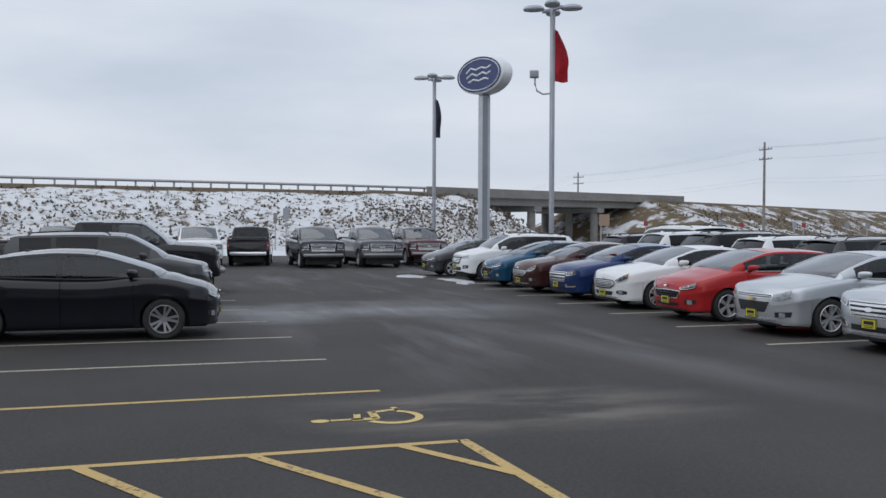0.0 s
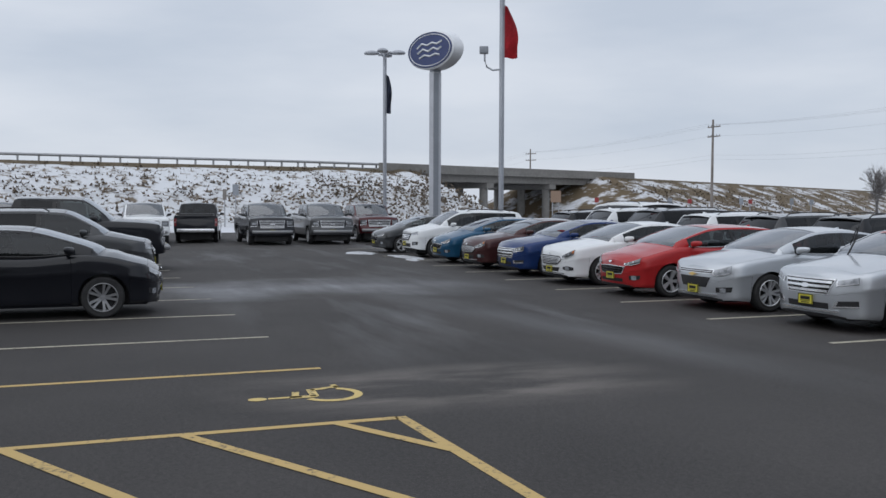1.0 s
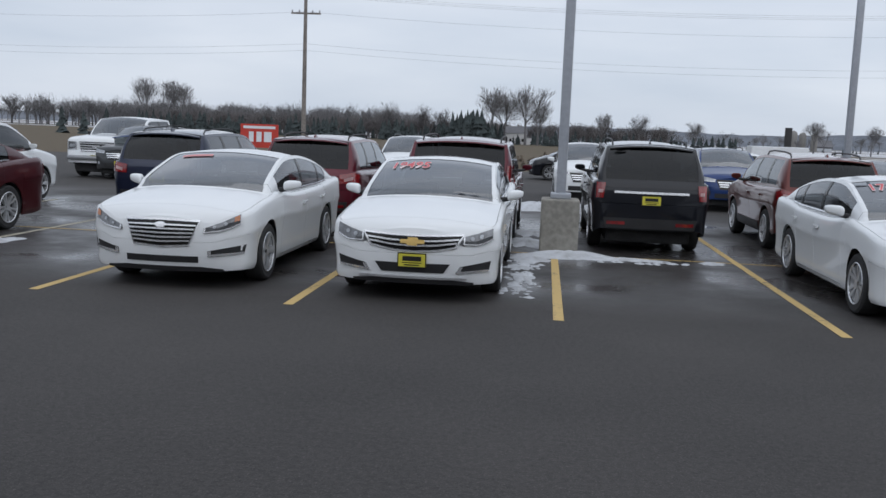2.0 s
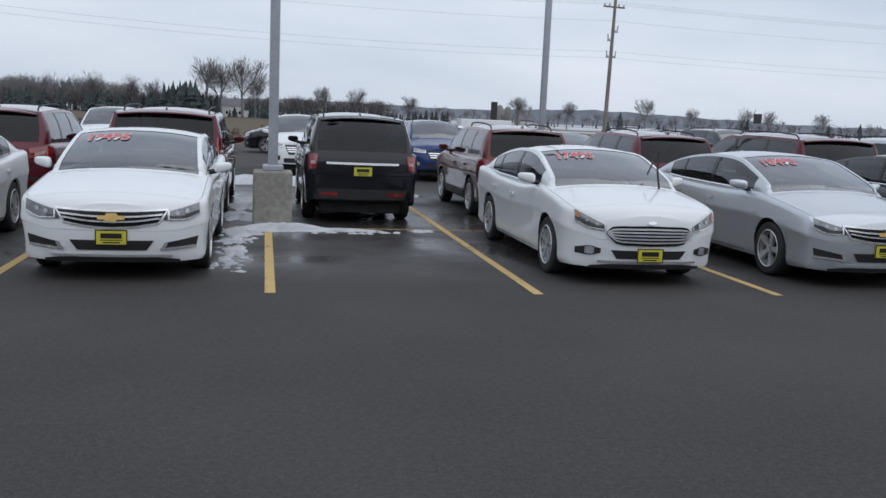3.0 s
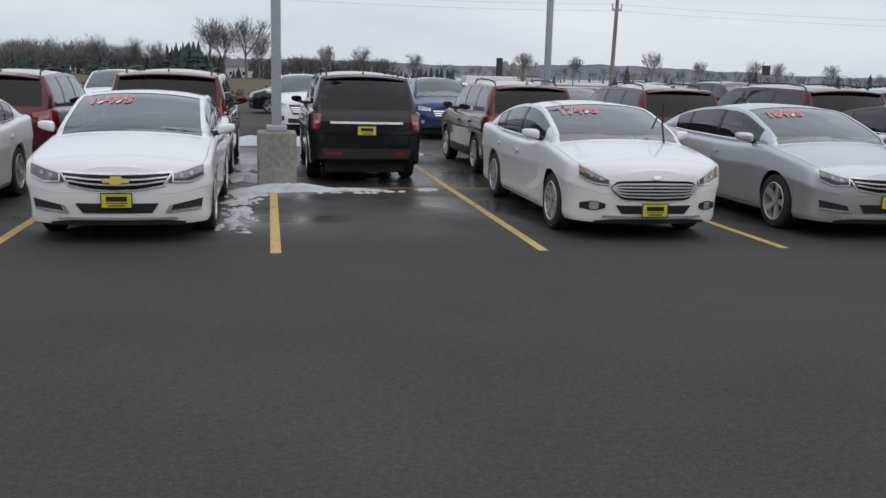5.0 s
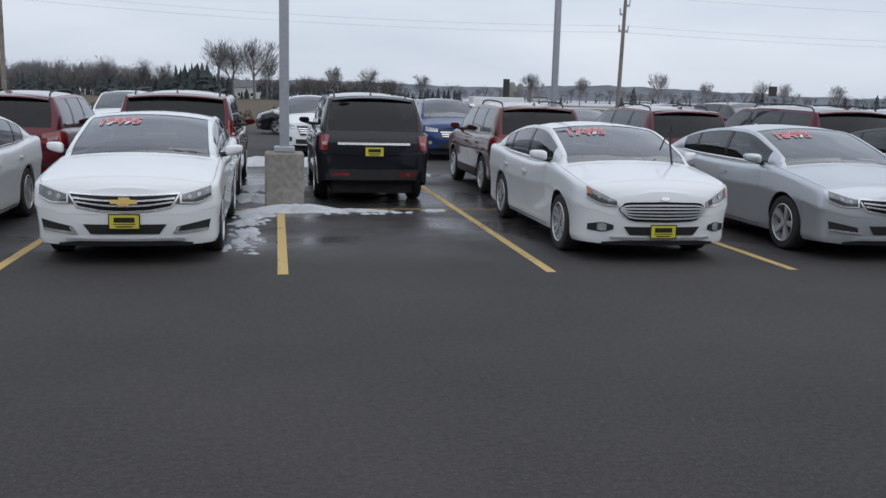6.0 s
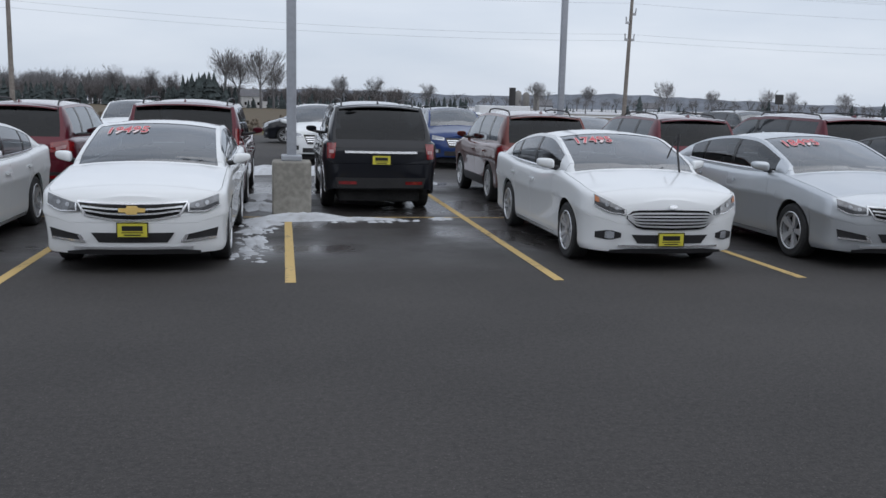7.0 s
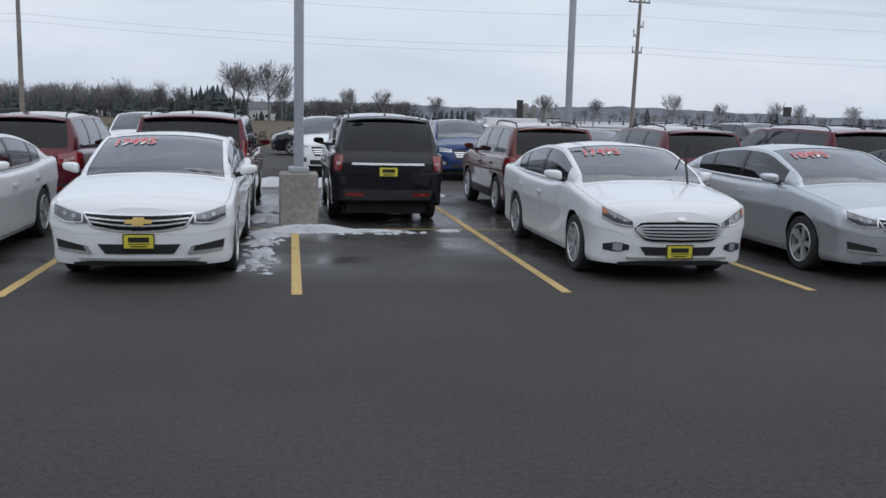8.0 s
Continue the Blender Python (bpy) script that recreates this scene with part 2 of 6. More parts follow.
MAT = {
    "asphalt": asphalt_material(),
    "field": patchy("winter_field", (0.085, 0.068, 0.042), (0.62, 0.64, 0.68), 0.055, 0.45, 0.53, (0.12, 0.32, 1), (0.50, 0.50, 0.52)),
    "verge": patchy("dry_verge", (0.115, 0.092, 0.062), (0.082, 0.066, 0.045), 0.6, 0.4, 0.6, (1, 1, 1), (0.15, 0.122, 0.085)),
    "bank": patchy("snowy_bank", (0.62, 0.64, 0.67), (0.20, 0.165, 0.125), 1.15, 0.53, 0.61, (1, .75, 1.3), (0.15, 0.125, 0.10)),
    "bank_dry": patchy("dry_bank", (0.13, 0.10, 0.065), (0.60, 0.62, 0.66), 0.30, 0.50, 0.57, (1, .6, 1.6), (0.5, 0.5, 0.5)),
    "snow": patchy("old_snow", (0.55, 0.57, 0.60), (0.42, 0.43, 0.45), 2.0, 0.4, 0.7, (1, 1, 1), (0.30, 0.30, 0.30), rough=0.6),
    "yellow_line": worn_line("yellow_road_paint", (0.53, 0.375, 0.145)),
    "pale_line": worn_line("pale_road_paint", (0.42, 0.39, 0.31), 0.41),
    "symbol": worn_line("yellow_symbol_paint", (0.62, 0.47, 0.18)),
    "concrete": plain("concrete", (0.27, 0.258, 0.23), 0.85, var=0.22, scale=1.4, bump=0.12),
    "bridge": plain("bridge_concrete", (0.20, 0.195, 0.185), 0.9, var=0.13, scale=0.25, bump=0.05),
    "galv": plain("galvanized_steel", (0.36, 0.37, 0.39), 0.5, 0.4, 0.12, 3),
    "polegrey": plain("grey_painted_steel", (0.36, 0.38, 0.42), 0.45, 0.1, 0.08, 1.5),
    "signgrey": plain("sign_column_grey", (0.25, 0.27, 0.30), 0.45, 0.2, 0.08, 1.5),
    "signgrey2": plain("sign_column_light", (0.46, 0.48, 0.52), 0.45, 0.2, 0.08, 1.5),
    "signblue": plain("sign_blue_face", (0.012, 0.030, 0.13), 0.25, 0, 0.08, 1.0),
    "signwhite": plain("sign_white", (0.72, 0.74, 0.77), 0.4, 0, 0.06, 1.5),
    "flagred": plain("red_flag_cloth", (0.50, 0.03, 0.045), 0.8, 0, 0.2, 1.5),
    "flagdark": plain("navy_flag_cloth", (0.045, 0.055, 0.09), 0.8, 0, 0.4, 2.5),
    "wood": plain("weathered_pole_wood", (0.20, 0.18, 0.165), 0.9, 0, 0.3, 1.2, 0.4),
    "wire": plain("cable_grey", (0.30, 0.31, 0.33), 0.6),
    # bark, brush and fir are lightened and greyed to paint in distance haze
    "bark": plain("hazed_bare_twigs", (0.150, 0.146, 0.150), 0.95, 0, 0.3, 0.3),
    "brush": plain("hazed_brush", (0.130, 0.120, 0.120), 0.95, 0, 0.35, 0.2),
    "fir": plain("dark_evergreen", (0.042, 0.054, 0.055), 0.95, 0, 0.35, 0.4),
    "drygrass": plain("dry_grass", (0.17, 0.135, 0.10), 0.95, 0, 0.4, 0.5),
    "weeds": plain("brown_weeds", (0.125, 0.10, 0.075), 0.95, 0, 0.4, 0.5),
    # bluish-grey tint paints distance haze on to the ridge
    "ridge": plain("hazed_far_ridge", (0.13, 0.145, 0.172), 1.0, 0, 0.25, 0.03),
    "house": plain("white_siding", (0.55, 0.55, 0.55), 0.7, 0, 0.06, 1.0),
    "roofing": plain("grey_shingles", (0.14, 0.14, 0.15), 0.9, 0, 0.2, 1.0),
    "tyre": plain("tyre_rubber", (0.028, 0.028, 0.029), 0.85, 0, 0.3, 6, 0.1),
    "rim": plain("alloy_rim", (0.66, 0.67, 0.69), 0.30, 0.6, 0.08, 5),
    "rim_gun": plain("gunmetal_rim", (0.30, 0.305, 0.315), 0.35, 0.6, 0.08, 5),
    # near-black, for the painted shade inside the wheels
    "rim_shade": plain("shade_behind_spokes", (0.018, 0.018, 0.020), 0.6, 0.3, 0.1, 5),
    "chrome": plain("chrome_trim", (0.84, 0.85, 0.87), 0.24, 0.75, 0.04, 5),
    "black": plain("black_plastic", (0.020, 0.020, 0.022), 0.55, 0, 0.2, 6),
    "gloss_black": plain("gloss_black_trim", (0.008, 0.008, 0.009), 0.15, 0, 0.1, 6),
    "under": plain("underbody", (0.025, 0.025, 0.026), 0.95, 0, 0.3, 4),
    "seat": plain("grey_seat_cloth", (0.075, 0.074, 0.073), 0.9, 0, 0.2, 6),
    "lamp": plain("headlamp_lens", (0.38, 0.40, 0.43), 0.16, 0.15, 0.35, 9, coat=1.0),
    "lamp_dark": plain("smoked_headlamp", (0.15, 0.155, 0.165), 0.06, 0.45, 0.4, 12, coat=1.0),
    "amber": plain("amber_lens", (0.42, 0.13, 0.03), 0.12, 0, 0.2, 8, coat=1.0),
    "twigs": plain("grey_twigs", (0.150, 0.142, 0.145), 0.95, 0, 0.3, 0.3),
    "tail": plain("red_tail_lens", (0.20, 0.008, 0.010), 0.10, 0, 0.35, 10, coat=1.0),
    "tail_clear": plain("pale_tail_lens", (0.45, 0.28, 0.28), 0.10, 0, 0.2, 10, coat=1.0),
    "plate": plain("yellow_plate", (0.62, 0.56, 0.06), 0.4, 0, 0.05, 5),
    "plate_ink": plain("black_plate_ink", (0.01, 0.01, 0.01), 0.5),
    "price_red": plain("red_price_vinyl", (0.62, 0.10, 0.12), 0.5),
    "price_white": plain("pale_price_vinyl", (0.72, 0.60, 0.60), 0.5),
    "gold": plain("gold_badge", (0.72, 0.50, 0.17), 0.3, 0.3, 0.06, 5),
    "price_faint": plain("faded_pink_vinyl", (0.60, 0.26, 0.26), 0.5),
    "paper": plain("white_paper_sticker", (0.62, 0.64, 0.64), 0.7),
    "banner": plain("red_banner", (0.50, 0.045, 0.03), 0.7, 0, 0.1, 1),
    "road_red": plain("red_road_sign", (0.24, 0.03, 0.03), 0.5),
    "rust": plain("brown_road_sign", (0.25, 0.17, 0.12), 0.6),
    "glass": glazing("windscreen_glass", (0.30, 0.325, 0.325), 0.18),
    "glass_side": glazing("side_window_glass", (0.28, 0.31, 0.31), 0.045),
    "glass_dark": glazing("privacy_glass", (0.04, 0.044, 0.048), 0.03),
}
PAINT = {
    "white": paint("pearl_white_paint", (0.765, 0.785, 0.80), 0.0, 0.35, 0.06),
    "silver": paint("silver_paint", (0.575, 0.605, 0.64), 0.62, 0.36, 0.08),
    "maroon": paint("dark_maroon_paint", (0.062, 0.007, 0.011), 0.25, 0.34, 0.06),
    "red": paint("bright_red_paint", (0.40, 0.018, 0.020), 0.1, 0.34, 0.04),
    "ruby": paint("ruby_red_paint", (0.092, 0.005, 0.015), 0.2, 0.34, 0.04),
    "copper": paint("copper_brown_paint", (0.105, 0.017, 0.013), 0.3, 0.34, 0.06),
    "brown": paint("dark_brown_paint", (0.055, 0.016, 0.016), 0.3, 0.34, 0.06),
    "blue": paint("bright_blue_paint", (0.010, 0.034, 0.135), 0.3, 0.34, 0.04),
    "teal": paint("candy_blue_paint", (0.010, 0.075, 0.155), 0.3, 0.34, 0.04),
    "black": paint("black_paint", (0.006, 0.007, 0.011), 0.0, 0.30, 0.012),
    "graphite": paint("graphite_paint", (0.055, 0.058, 0.062), 0.4, 0.34, 0.06),
    "navy": paint("navy_paint", (0.010, 0.016, 0.040), 0.3, 0.34, 0.04),
}


# ---- helpers for meshes ----
from mathutils.bvhtree import BVHTree


def part(name, bm, mat, parent=None, label="", smooth=False, at=None, recalc=True):
    """Links a bmesh as one mesh object under a thing or a part."""
    me = bpy.data.meshes.new(name)
    if recalc: bmesh.ops.recalc_face_normals(bm, faces=bm.faces[:])
    bm.to_mesh(me); bm.free()
    for k in (mat if isinstance(mat, (list, tuple)) else [mat]):
        me.materials.append(k)
    if smooth:
        me.shade_smooth()
        me.set_sharp_from_angle(angle=radians(smooth if smooth is not True else 40))
    ob = new(name, me)
    if parent is not None:
        ob.parent = parent
    if at is not None:
        ob.matrix_basis = at
    return tagged(ob, label) if label else ob


def thing(name, label, category, at=None, group="", kind=""):
    ob = new(name)
    ob.empty_display_size = 0.2
    if at is not None:
        ob.matrix_basis = at
    return tagged(ob, label, category, group, kind)


def add_box(bm, x0, x1, y0, y1, z0, z1, bevel=0.0, m=None):
    r = bmesh.ops.create_cube(bm, size=1)
    for v in r["verts"]:
        v.co = Vector(((x0 + x1) / 2 + v.co.x * (x1 - x0), (y0 + y1) / 2 + v.co.y * (y1 - y0), (z0 + z1) / 2 + v.co.z * (z1 - z0)))
    if bevel:
        es = list({e for v in r["verts"] for e in v.link_edges})
        r = bmesh.ops.bevel(bm, geom=es, offset=bevel, segments=2, profile=0.5, affect="EDGES")
    if m is not None:
        bmesh.ops.transform(bm, matrix=m, verts=list({v for v in r["verts"]}))
    return bm


def box_bm(*a, **k):
    return add_box(bmesh.new(), *a, **k)


def add_tube(bm, pts, radii, sides=8, cap=True):
    """A tapered tube through points."""
    rings = []
    pts = [Vector(p) for p in pts]
    for i, p in enumerate(pts):
        d = (pts[min(i + 1, len(pts) - 1)] - pts[max(i - 1, 0)]).normalized()
        u = d.cross(Vector((0, 0, 1)) if abs(d.z) < 0.9 else Vector((1, 0, 0))).normalized()
        v = d.cross(u)
        r = radii[i] if isinstance(radii, (list, tuple)) else radii
        rings.append([bm.verts.new(p + r * (math.cos(2 * math.pi * k / sides) * u + math.sin(2 * math.pi * k / sides) * v)) for k in range(sides)])
    for a, b in zip(rings, rings[1:]):
        for k in range(sides):
            bm.faces.new((a[k], a[(k + 1) % sides], b[(k + 1) % sides], b[k]))
    if cap:
        bm.faces.new(rings[0][::-1]); bm.faces.new(rings[-1])
    return bm


def tube_bm(*a, **k):
    return add_tube(bmesh.new(), *a, **k)


def lathe_bm(profile, n=28, axis="Y"):
    """Turns a profile of (radius, offset) round the Y axis."""
    bm = bmesh.new()
    rings = []
    for r, o in profile:
        rings.append([bm.verts.new((r * math.cos(2 * math.pi * k / n), o, r * math.sin(2 * math.pi * k / n))) for k in range(n)])
    for a, b in zip(rings, rings[1:]):
        for k in range(n):
            bm.faces.new((a[k], a[(k + 1) % n], b[(k + 1) % n], b[k]))
    return bm


def curve_at(pts, x):
    """Smooth monotone interpolation through (x, y) pairs."""
    pts = sorted(pts)
    if x <= pts[0][0]: return pts[0][1]
    if x >= pts[-1][0]: return pts[-1][1]
    n = len(pts)
    d = [(pts[i + 1][1] - pts[i][1]) / (pts[i + 1][0] - pts[i][0]) for i in range(n - 1)]
    m = [d[0]] + [0 if d[i - 1] * d[i] <= 0 else 2 * d[i - 1] * d[i] / (d[i - 1] + d[i]) for i in range(1, n - 1)] + [d[-1]]
    for i in range(n - 1):
        if x <= pts[i + 1][0]:
            h = pts[i + 1][0] - pts[i][0]; t = (x - pts[i][0]) / h
            return ((2 * t ** 3 - 3 * t ** 2 + 1) * pts[i][1] + (t ** 3 - 2 * t ** 2 + t) * h * m[i]
                    + (-2 * t ** 3 + 3 * t ** 2) * pts[i + 1][1] + (t ** 3 - t ** 2) * h * m[i + 1])


# ---- cars ----
def wheel_meshes(R, spokes, dark):
    """Tyre and rim meshes; the outer side looks along -Y."""
    w = 0.215
    tyre = lathe_bm([(R * .62, -w * .42), (R * .68, -w * .5), (R * .90, -w * .52), (R * .975, -w * .44), (R, -w * .3), (R, w * .3),
                     (R * .975, w * .44), (R * .9, w * .5), (R * .62, w * .45)], 32)
    rim = lathe_bm([(R * .70, -w * .50), (R * .675, -w * .53), (R * .65, -w * .50), (R * .62, -w * .30), (R * .60, 0.04)], 32)
    arms = [(2 * math.pi * k / 5 + d, 1) for k in range(5) for d in (-.21, .21)] if spokes == 10 else [(2 * math.pi * k / spokes, 1.9 if spokes < 8 else 1) for k in range(spokes)]
    for ang, fat in arms:
        pts = []
        for r, hw, y, dep in ((R * .08, .020, -w * .36, .03), (R * .36, .017 * fat, -w * .43, .045), (R * .655, .023 * fat, -w * .49, .05)):
            for sgn in (-1, 1):
                pts.append((Vector((r * math.cos(ang) - sgn * hw * math.sin(ang), y, r * math.sin(ang) + sgn * hw * math.cos(ang))), dep))
        front = [rim.verts.new(p) for p, _ in pts]
        back = [rim.verts.new(p + Vector((0, dep, 0))) for p, dep in pts]
        for q in (0, 2):
            rim.faces.new((front[q], front[q + 1], front[q + 3], front[q + 2]))
            rim.faces.new((front[q], front[q + 2], back[q + 2], back[q]))
            rim.faces.new((front[q + 1], back[q + 1], back[q + 3], front[q + 3]))
    hub = [rim.verts.new((R * .15 * math.cos(2 * math.pi * k / 12), -w * .46, R * .15 * math.sin(2 * math.pi * k / 12))) for k in range(12)]
    rim.faces.new(hub)
    # a dark disc across the rim stands in for the shade behind the spokes
    disc = bmesh.new()
    bmesh.ops.create_circle(disc, cap_ends=True, radius=R * .63, segments=24, matrix=pose(0, -0.025, 0, 90, 0, 0))
    return tyre, rim, disc


def shell_patch(bvh, top, bottom, nx, nz, axis, lift=0.006, thick=0.0):
    """A panel laid on the body: two outlines in the plane across the axis, cast on to the shell."""
    bm = bmesh.new()

    def along(line, t):
        s = t * (len(line) - 1); i = min(int(s), len(line) - 2); f = s - i
        return (line[i][0] * (1 - f) + line[i + 1][0] * f, line[i][1] * (1 - f) + line[i + 1][1] * f)
    grid = []
    last = None
    for j in range(nz + 1):
        row = []
        for i in range(nx + 1):
            a, b = along(top, i / nx), along(bottom, i / nx)
            u, z = a[0] + (b[0] - a[0]) * j / nz, a[1] + (b[1] - a[1]) * j / nz
            if axis in ("+x", "-x"):
                s = 1 if axis == "+x" else -1
                o, d = Vector((s * 6, u, z)), Vector((-s, 0, 0))
            else:
                s = 1 if axis == "+y" else -1
                o, d = Vector((u, s * 3, z)), Vector((0, -s, 0))
            hit, nor, _, _ = bvh.ray_cast(o, d)
            if hit is None:
                hit, nor, _, _ = bvh.find_nearest(Vector((s * 2.2, u, z)) if axis[1] == "x" else Vector((u, s, z)))
            if nor.dot(d) > 0: nor = -nor
            row.append(bm.verts.new(hit + nor * lift))
        grid.append(row)
    for j in range(nz):
        for i in range(nx):
            bm.faces.new((grid[j][i], grid[j][i + 1], grid[j + 1][i + 1], grid[j + 1][i]))
    if thick:
        r = bmesh.ops.extrude_face_region(bm, geom=bm.faces[:])
        s = Vector((1, 0, 0)) if axis == "+x" else Vector((-1, 0, 0)) if axis == "-x" else Vector((0, 1, 0)) if axis == "+y" else Vector((0, -1, 0))
        for v in [g for g in r["geom"] if isinstance(g, bmesh.types.BMVert)]:
            v.co += s * thick
    return bm


def mirror_line(line):
    return [(-u, z) for u, z in line]


def text_mesh(words, size, offset):
    cu = bpy.data.curves.new("price", "FONT")
    cu.body, cu.size, cu.align_x, cu.align_y, cu.offset = words, size, "CENTER", "CENTER", offset
    cu.space_character = 1.05
    ob = bpy.data.objects.new("price", cu)
    scene.collection.objects.link(ob)
    dg = bpy.context.evaluated_depsgraph_get()
    me = bpy.data.meshes.new_from_object(ob.evaluated_get(dg))
    bpy.data.objects.remove(ob)
    bm = bmesh.new(); bm.from_mesh(me); bpy.data.meshes.remove(me)
    for k in range(-6, 7):      # cut into strips, to follow the curved glass
        bmesh.ops.bisect_plane(bm, geom=bm.verts[:] + bm.edges[:] + bm.faces[:], plane_co=(0, k * .014 + .001, 0), plane_no=(0, 1, 0))
    return bm


def build_car(spec, name, label, category, colour):
    """One car with its nose towards +X, standing on z = 0, from a table of sizes."""
    S = spec
    L, W, a = S["length"], S["width"] / 2, S["length"] / 2
    R = S["wheel"]
    xf, xr = a - S["front_overhang"], a - S["front_overhang"] - S["wheelbase"]
    sill, arch = S.get("sill", 0.22), R + S.get("arch_gap", 0.055)
    car = thing(name, label, category)
    paint_m = PAINT[colour]
    top_pts = [(a - d, z) for d, z in S["top"]]
    bot_pts = [(a, S.get("nose_low", 0.30)), (a - .25, sill + .02), (a - .6, sill), (-a + .6, sill), (-a + .2, sill + .06), (-a, S.get("tail_low", 0.36))]
    nl, tl = S.get("nose_round", 0.55), S.get("tail_round", 0.45)
    nw, tw = S.get("nose_width", 0.62), S.get("tail_width", 0.74)

    def half(x):
        w = W
        if x > a - nl: w *= 1 - (1 - nw) * ((x - a + nl) / nl) ** S.get("nose_pow", 3.2)
        if x < -a + tl: w *= 1 - (1 - tw) * ((-a + tl - x) / tl) ** 3.0
        return w

    def low(x):
        z = curve_at(bot_pts, x)
        for c in (xf, xr):
            if abs(x - c) < arch:
                z = max(z, R + math.sqrt(arch ** 2 - (x - c) ** 2) * 0.98)
        return z
    prof = S.get("section", [(0.0, .915), (.10, .955), (.22, .955), (.45, .968), (.60, .986), (.665, 1.0), (.70, .996), (.80, .990), (.92, .980), (.97, .966), (1.0, .922)])
    cb = S["cabin"]
    x0, x1, x2, x3 = (a - d for d in cb["x"])          # windscreen foot, its top, roof's rear, rear window's foot
    roof, rd = S["roof"], cb.get("roof_drop", .05)
    wide, narrow = cb.get("wide", .875), cb.get("narrow", .755)

    def deck(x):
        """Height of the bonnet, belt or boot at its edge, and the rise towards the middle."""
        c = S.get("crown", .035) + (.035 if x > x0 - .1 else 0)
        return curve_at(top_pts, x), (.003 if S.get("flat_rear") and x < 0 else c)
    d0, d3 = deck(x0 + .01), deck(x3 - .01)
    ridge_pts = [(x0, sum(d0)), (x0 - .06, sum(d0) + .045), (x1 + (x0 - x1) * .45, sum(d0) + (roof - sum(d0)) * .585), (x1 + .02, roof - .035), (x1 - .22, roof - .006), (x1 + (x2 - x1) * .42, roof), (x1 + (x2 - x1) * .72, roof - rd * .36),
                 (x2, roof - rd), (x3 + (x2 - x3) * .5, sum(d3) + (roof - rd - sum(d3)) * .60), (x3, sum(d3))]

    def roof_z(x):
        base = sum(deck(x))
        return max(base, curve_at(ridge_pts, x)) if x3 < x < x0 else base
    cabin_rise = roof - curve_at(top_pts, (x1 + x2) / 2)
    panes_at = []          # (front, rear, name) of each side window
    for (db, _, g), (nb_, _, _) in zip(cb["side"], cb["side"][1:]):
        if g: panes_at.append([a - db, a - nb_, g])
    panes_at[0][0] = a - cb["side"][0][0] - .05
    dark0, dark1 = panes_at[0][0], panes_at[-1][1]
    xs = set(round(-a + L * i / 72, 4) for i in range(73))
    for c in (xf, xr):
        xs |= {round(c + arch * math.cos(math.pi * k / 12), 4) for k in range(13)}
        xs |= {round(c + (arch + .004) * s, 4) for s in (-1, 1)}
    doors = S["doors"]
    hood0, hood1 = a - S["hood"][0], a - S["hood"][1]
    keys = [a - d for d in doors] + [hood0, hood1, a - .03, a - .01, -a + .01, -a + .04, x0 - .02, x0, x1, x2 - .03, x3 + .03, x3] + [e for p in panes_at for e in p[:2]]
    keys = {round(k, 4) for k in keys}
    xs = sorted({x for x in xs if all(abs(x - k) > .012 for k in keys)} | keys)
    fr = [0, .06, .12, .22, .34, .46, .56, .62, .665, .70, .76, .84, .92, .97, 1.0]
    up_levels, in_levels = (0, .07, .36, .64, .91, 1.0), (.94, .72, .48, .22, 0)
    nbody = len(fr)
    b0 = nbody + 1
    bow_pts = [(a, .0), (a - .5, .02), (x0 + .12, .15), (x0 - .05, .17), (x1, .10), ((x1 + x2) / 2, 0), (x2, -.05), (x3, -cb.get("rear_bow", .10)), (-a - .01, -.03)]
    nose_bow = S.get("nose_bow", 1.0)

    def warp(x, y, z):
        q = min(1.0, (y / W) ** 2)
        dx = curve_at(bow_pts, x) * (1 - q)
        wn, wt_ = max(0, (x - a + .35) / .35) ** 2, max(0, (-a + .30 - x) / .30) ** 2
        dx -= wn * nose_bow * (.05 * min(1.2, abs(z - .50) / .30) ** 2 + .07 * (y / (W * nw)) ** 2)
        dx += wt_ * (.03 * min(1.2, abs(z - .72) / .35) ** 2 + .05 * (y / (W * tw)) ** 2)
        return (x + dx, y, z)
    def crease(x):
        """A raised line along each side of the bonnet."""
        return .016 * min(1, max(0, (hood0 - x) / .5)) * min(1, max(0, (x - x0) / .12)) if x > x0 else 0
    bm = bmesh.new()
    rows, belt = [], []
    for x in xs:
        (zt, crown), zb, w = deck(x), low(x), half(x)
        zb = min(zb, zt - .06)
        sec = []
        for f in fr:
            z = zb + (zt - zb) * f
            u = max(0, min(1, (z - sill) / (zt - sill)))
            sec.append((w * curve_at(prof, u), z))
        e = sec[-1][0]
        rise = lambda y: zt + crown * (1 - (y / e) ** 2)
        f = max(0, min(1, (roof_z(x) - zt - crown) / cabin_rise))
        yb = e * .972
        yt = yb * .965 * (1 - f) + w * narrow * f
        hc = roof_z(x)
        cant = rise(yt) + max(0, hc - zt - crown) * (1 - .10 * f)
        sec.append((e * .990, rise(e * .99) + .004))
        for v in up_levels:
            y = yb + (yt - yb) * v
            sec.append((y + .045 * f * math.sin(math.pi * v) * cb.get("bulge", 1), rise(y) + v * (cant - rise(yt)) + .010 * f))
        for s in in_levels:
            sec.append((yt * s, cant + (hc - cant) * (1 - s ** 2.2) + (crease(x) if s == .72 else 0)))
        if dark1 - .001 <= x <= dark0 + .001: belt.append((sec[b0 + 1], sec[b0 + 4], x))
        rows.append([bm.verts.new(warp(x, y, z)) for y, z in sec] + [bm.verts.new(warp(x, -y, z)) for y, z in sec[-2::-1]])
    n = len(rows[0])
    level, mid_x = [], []
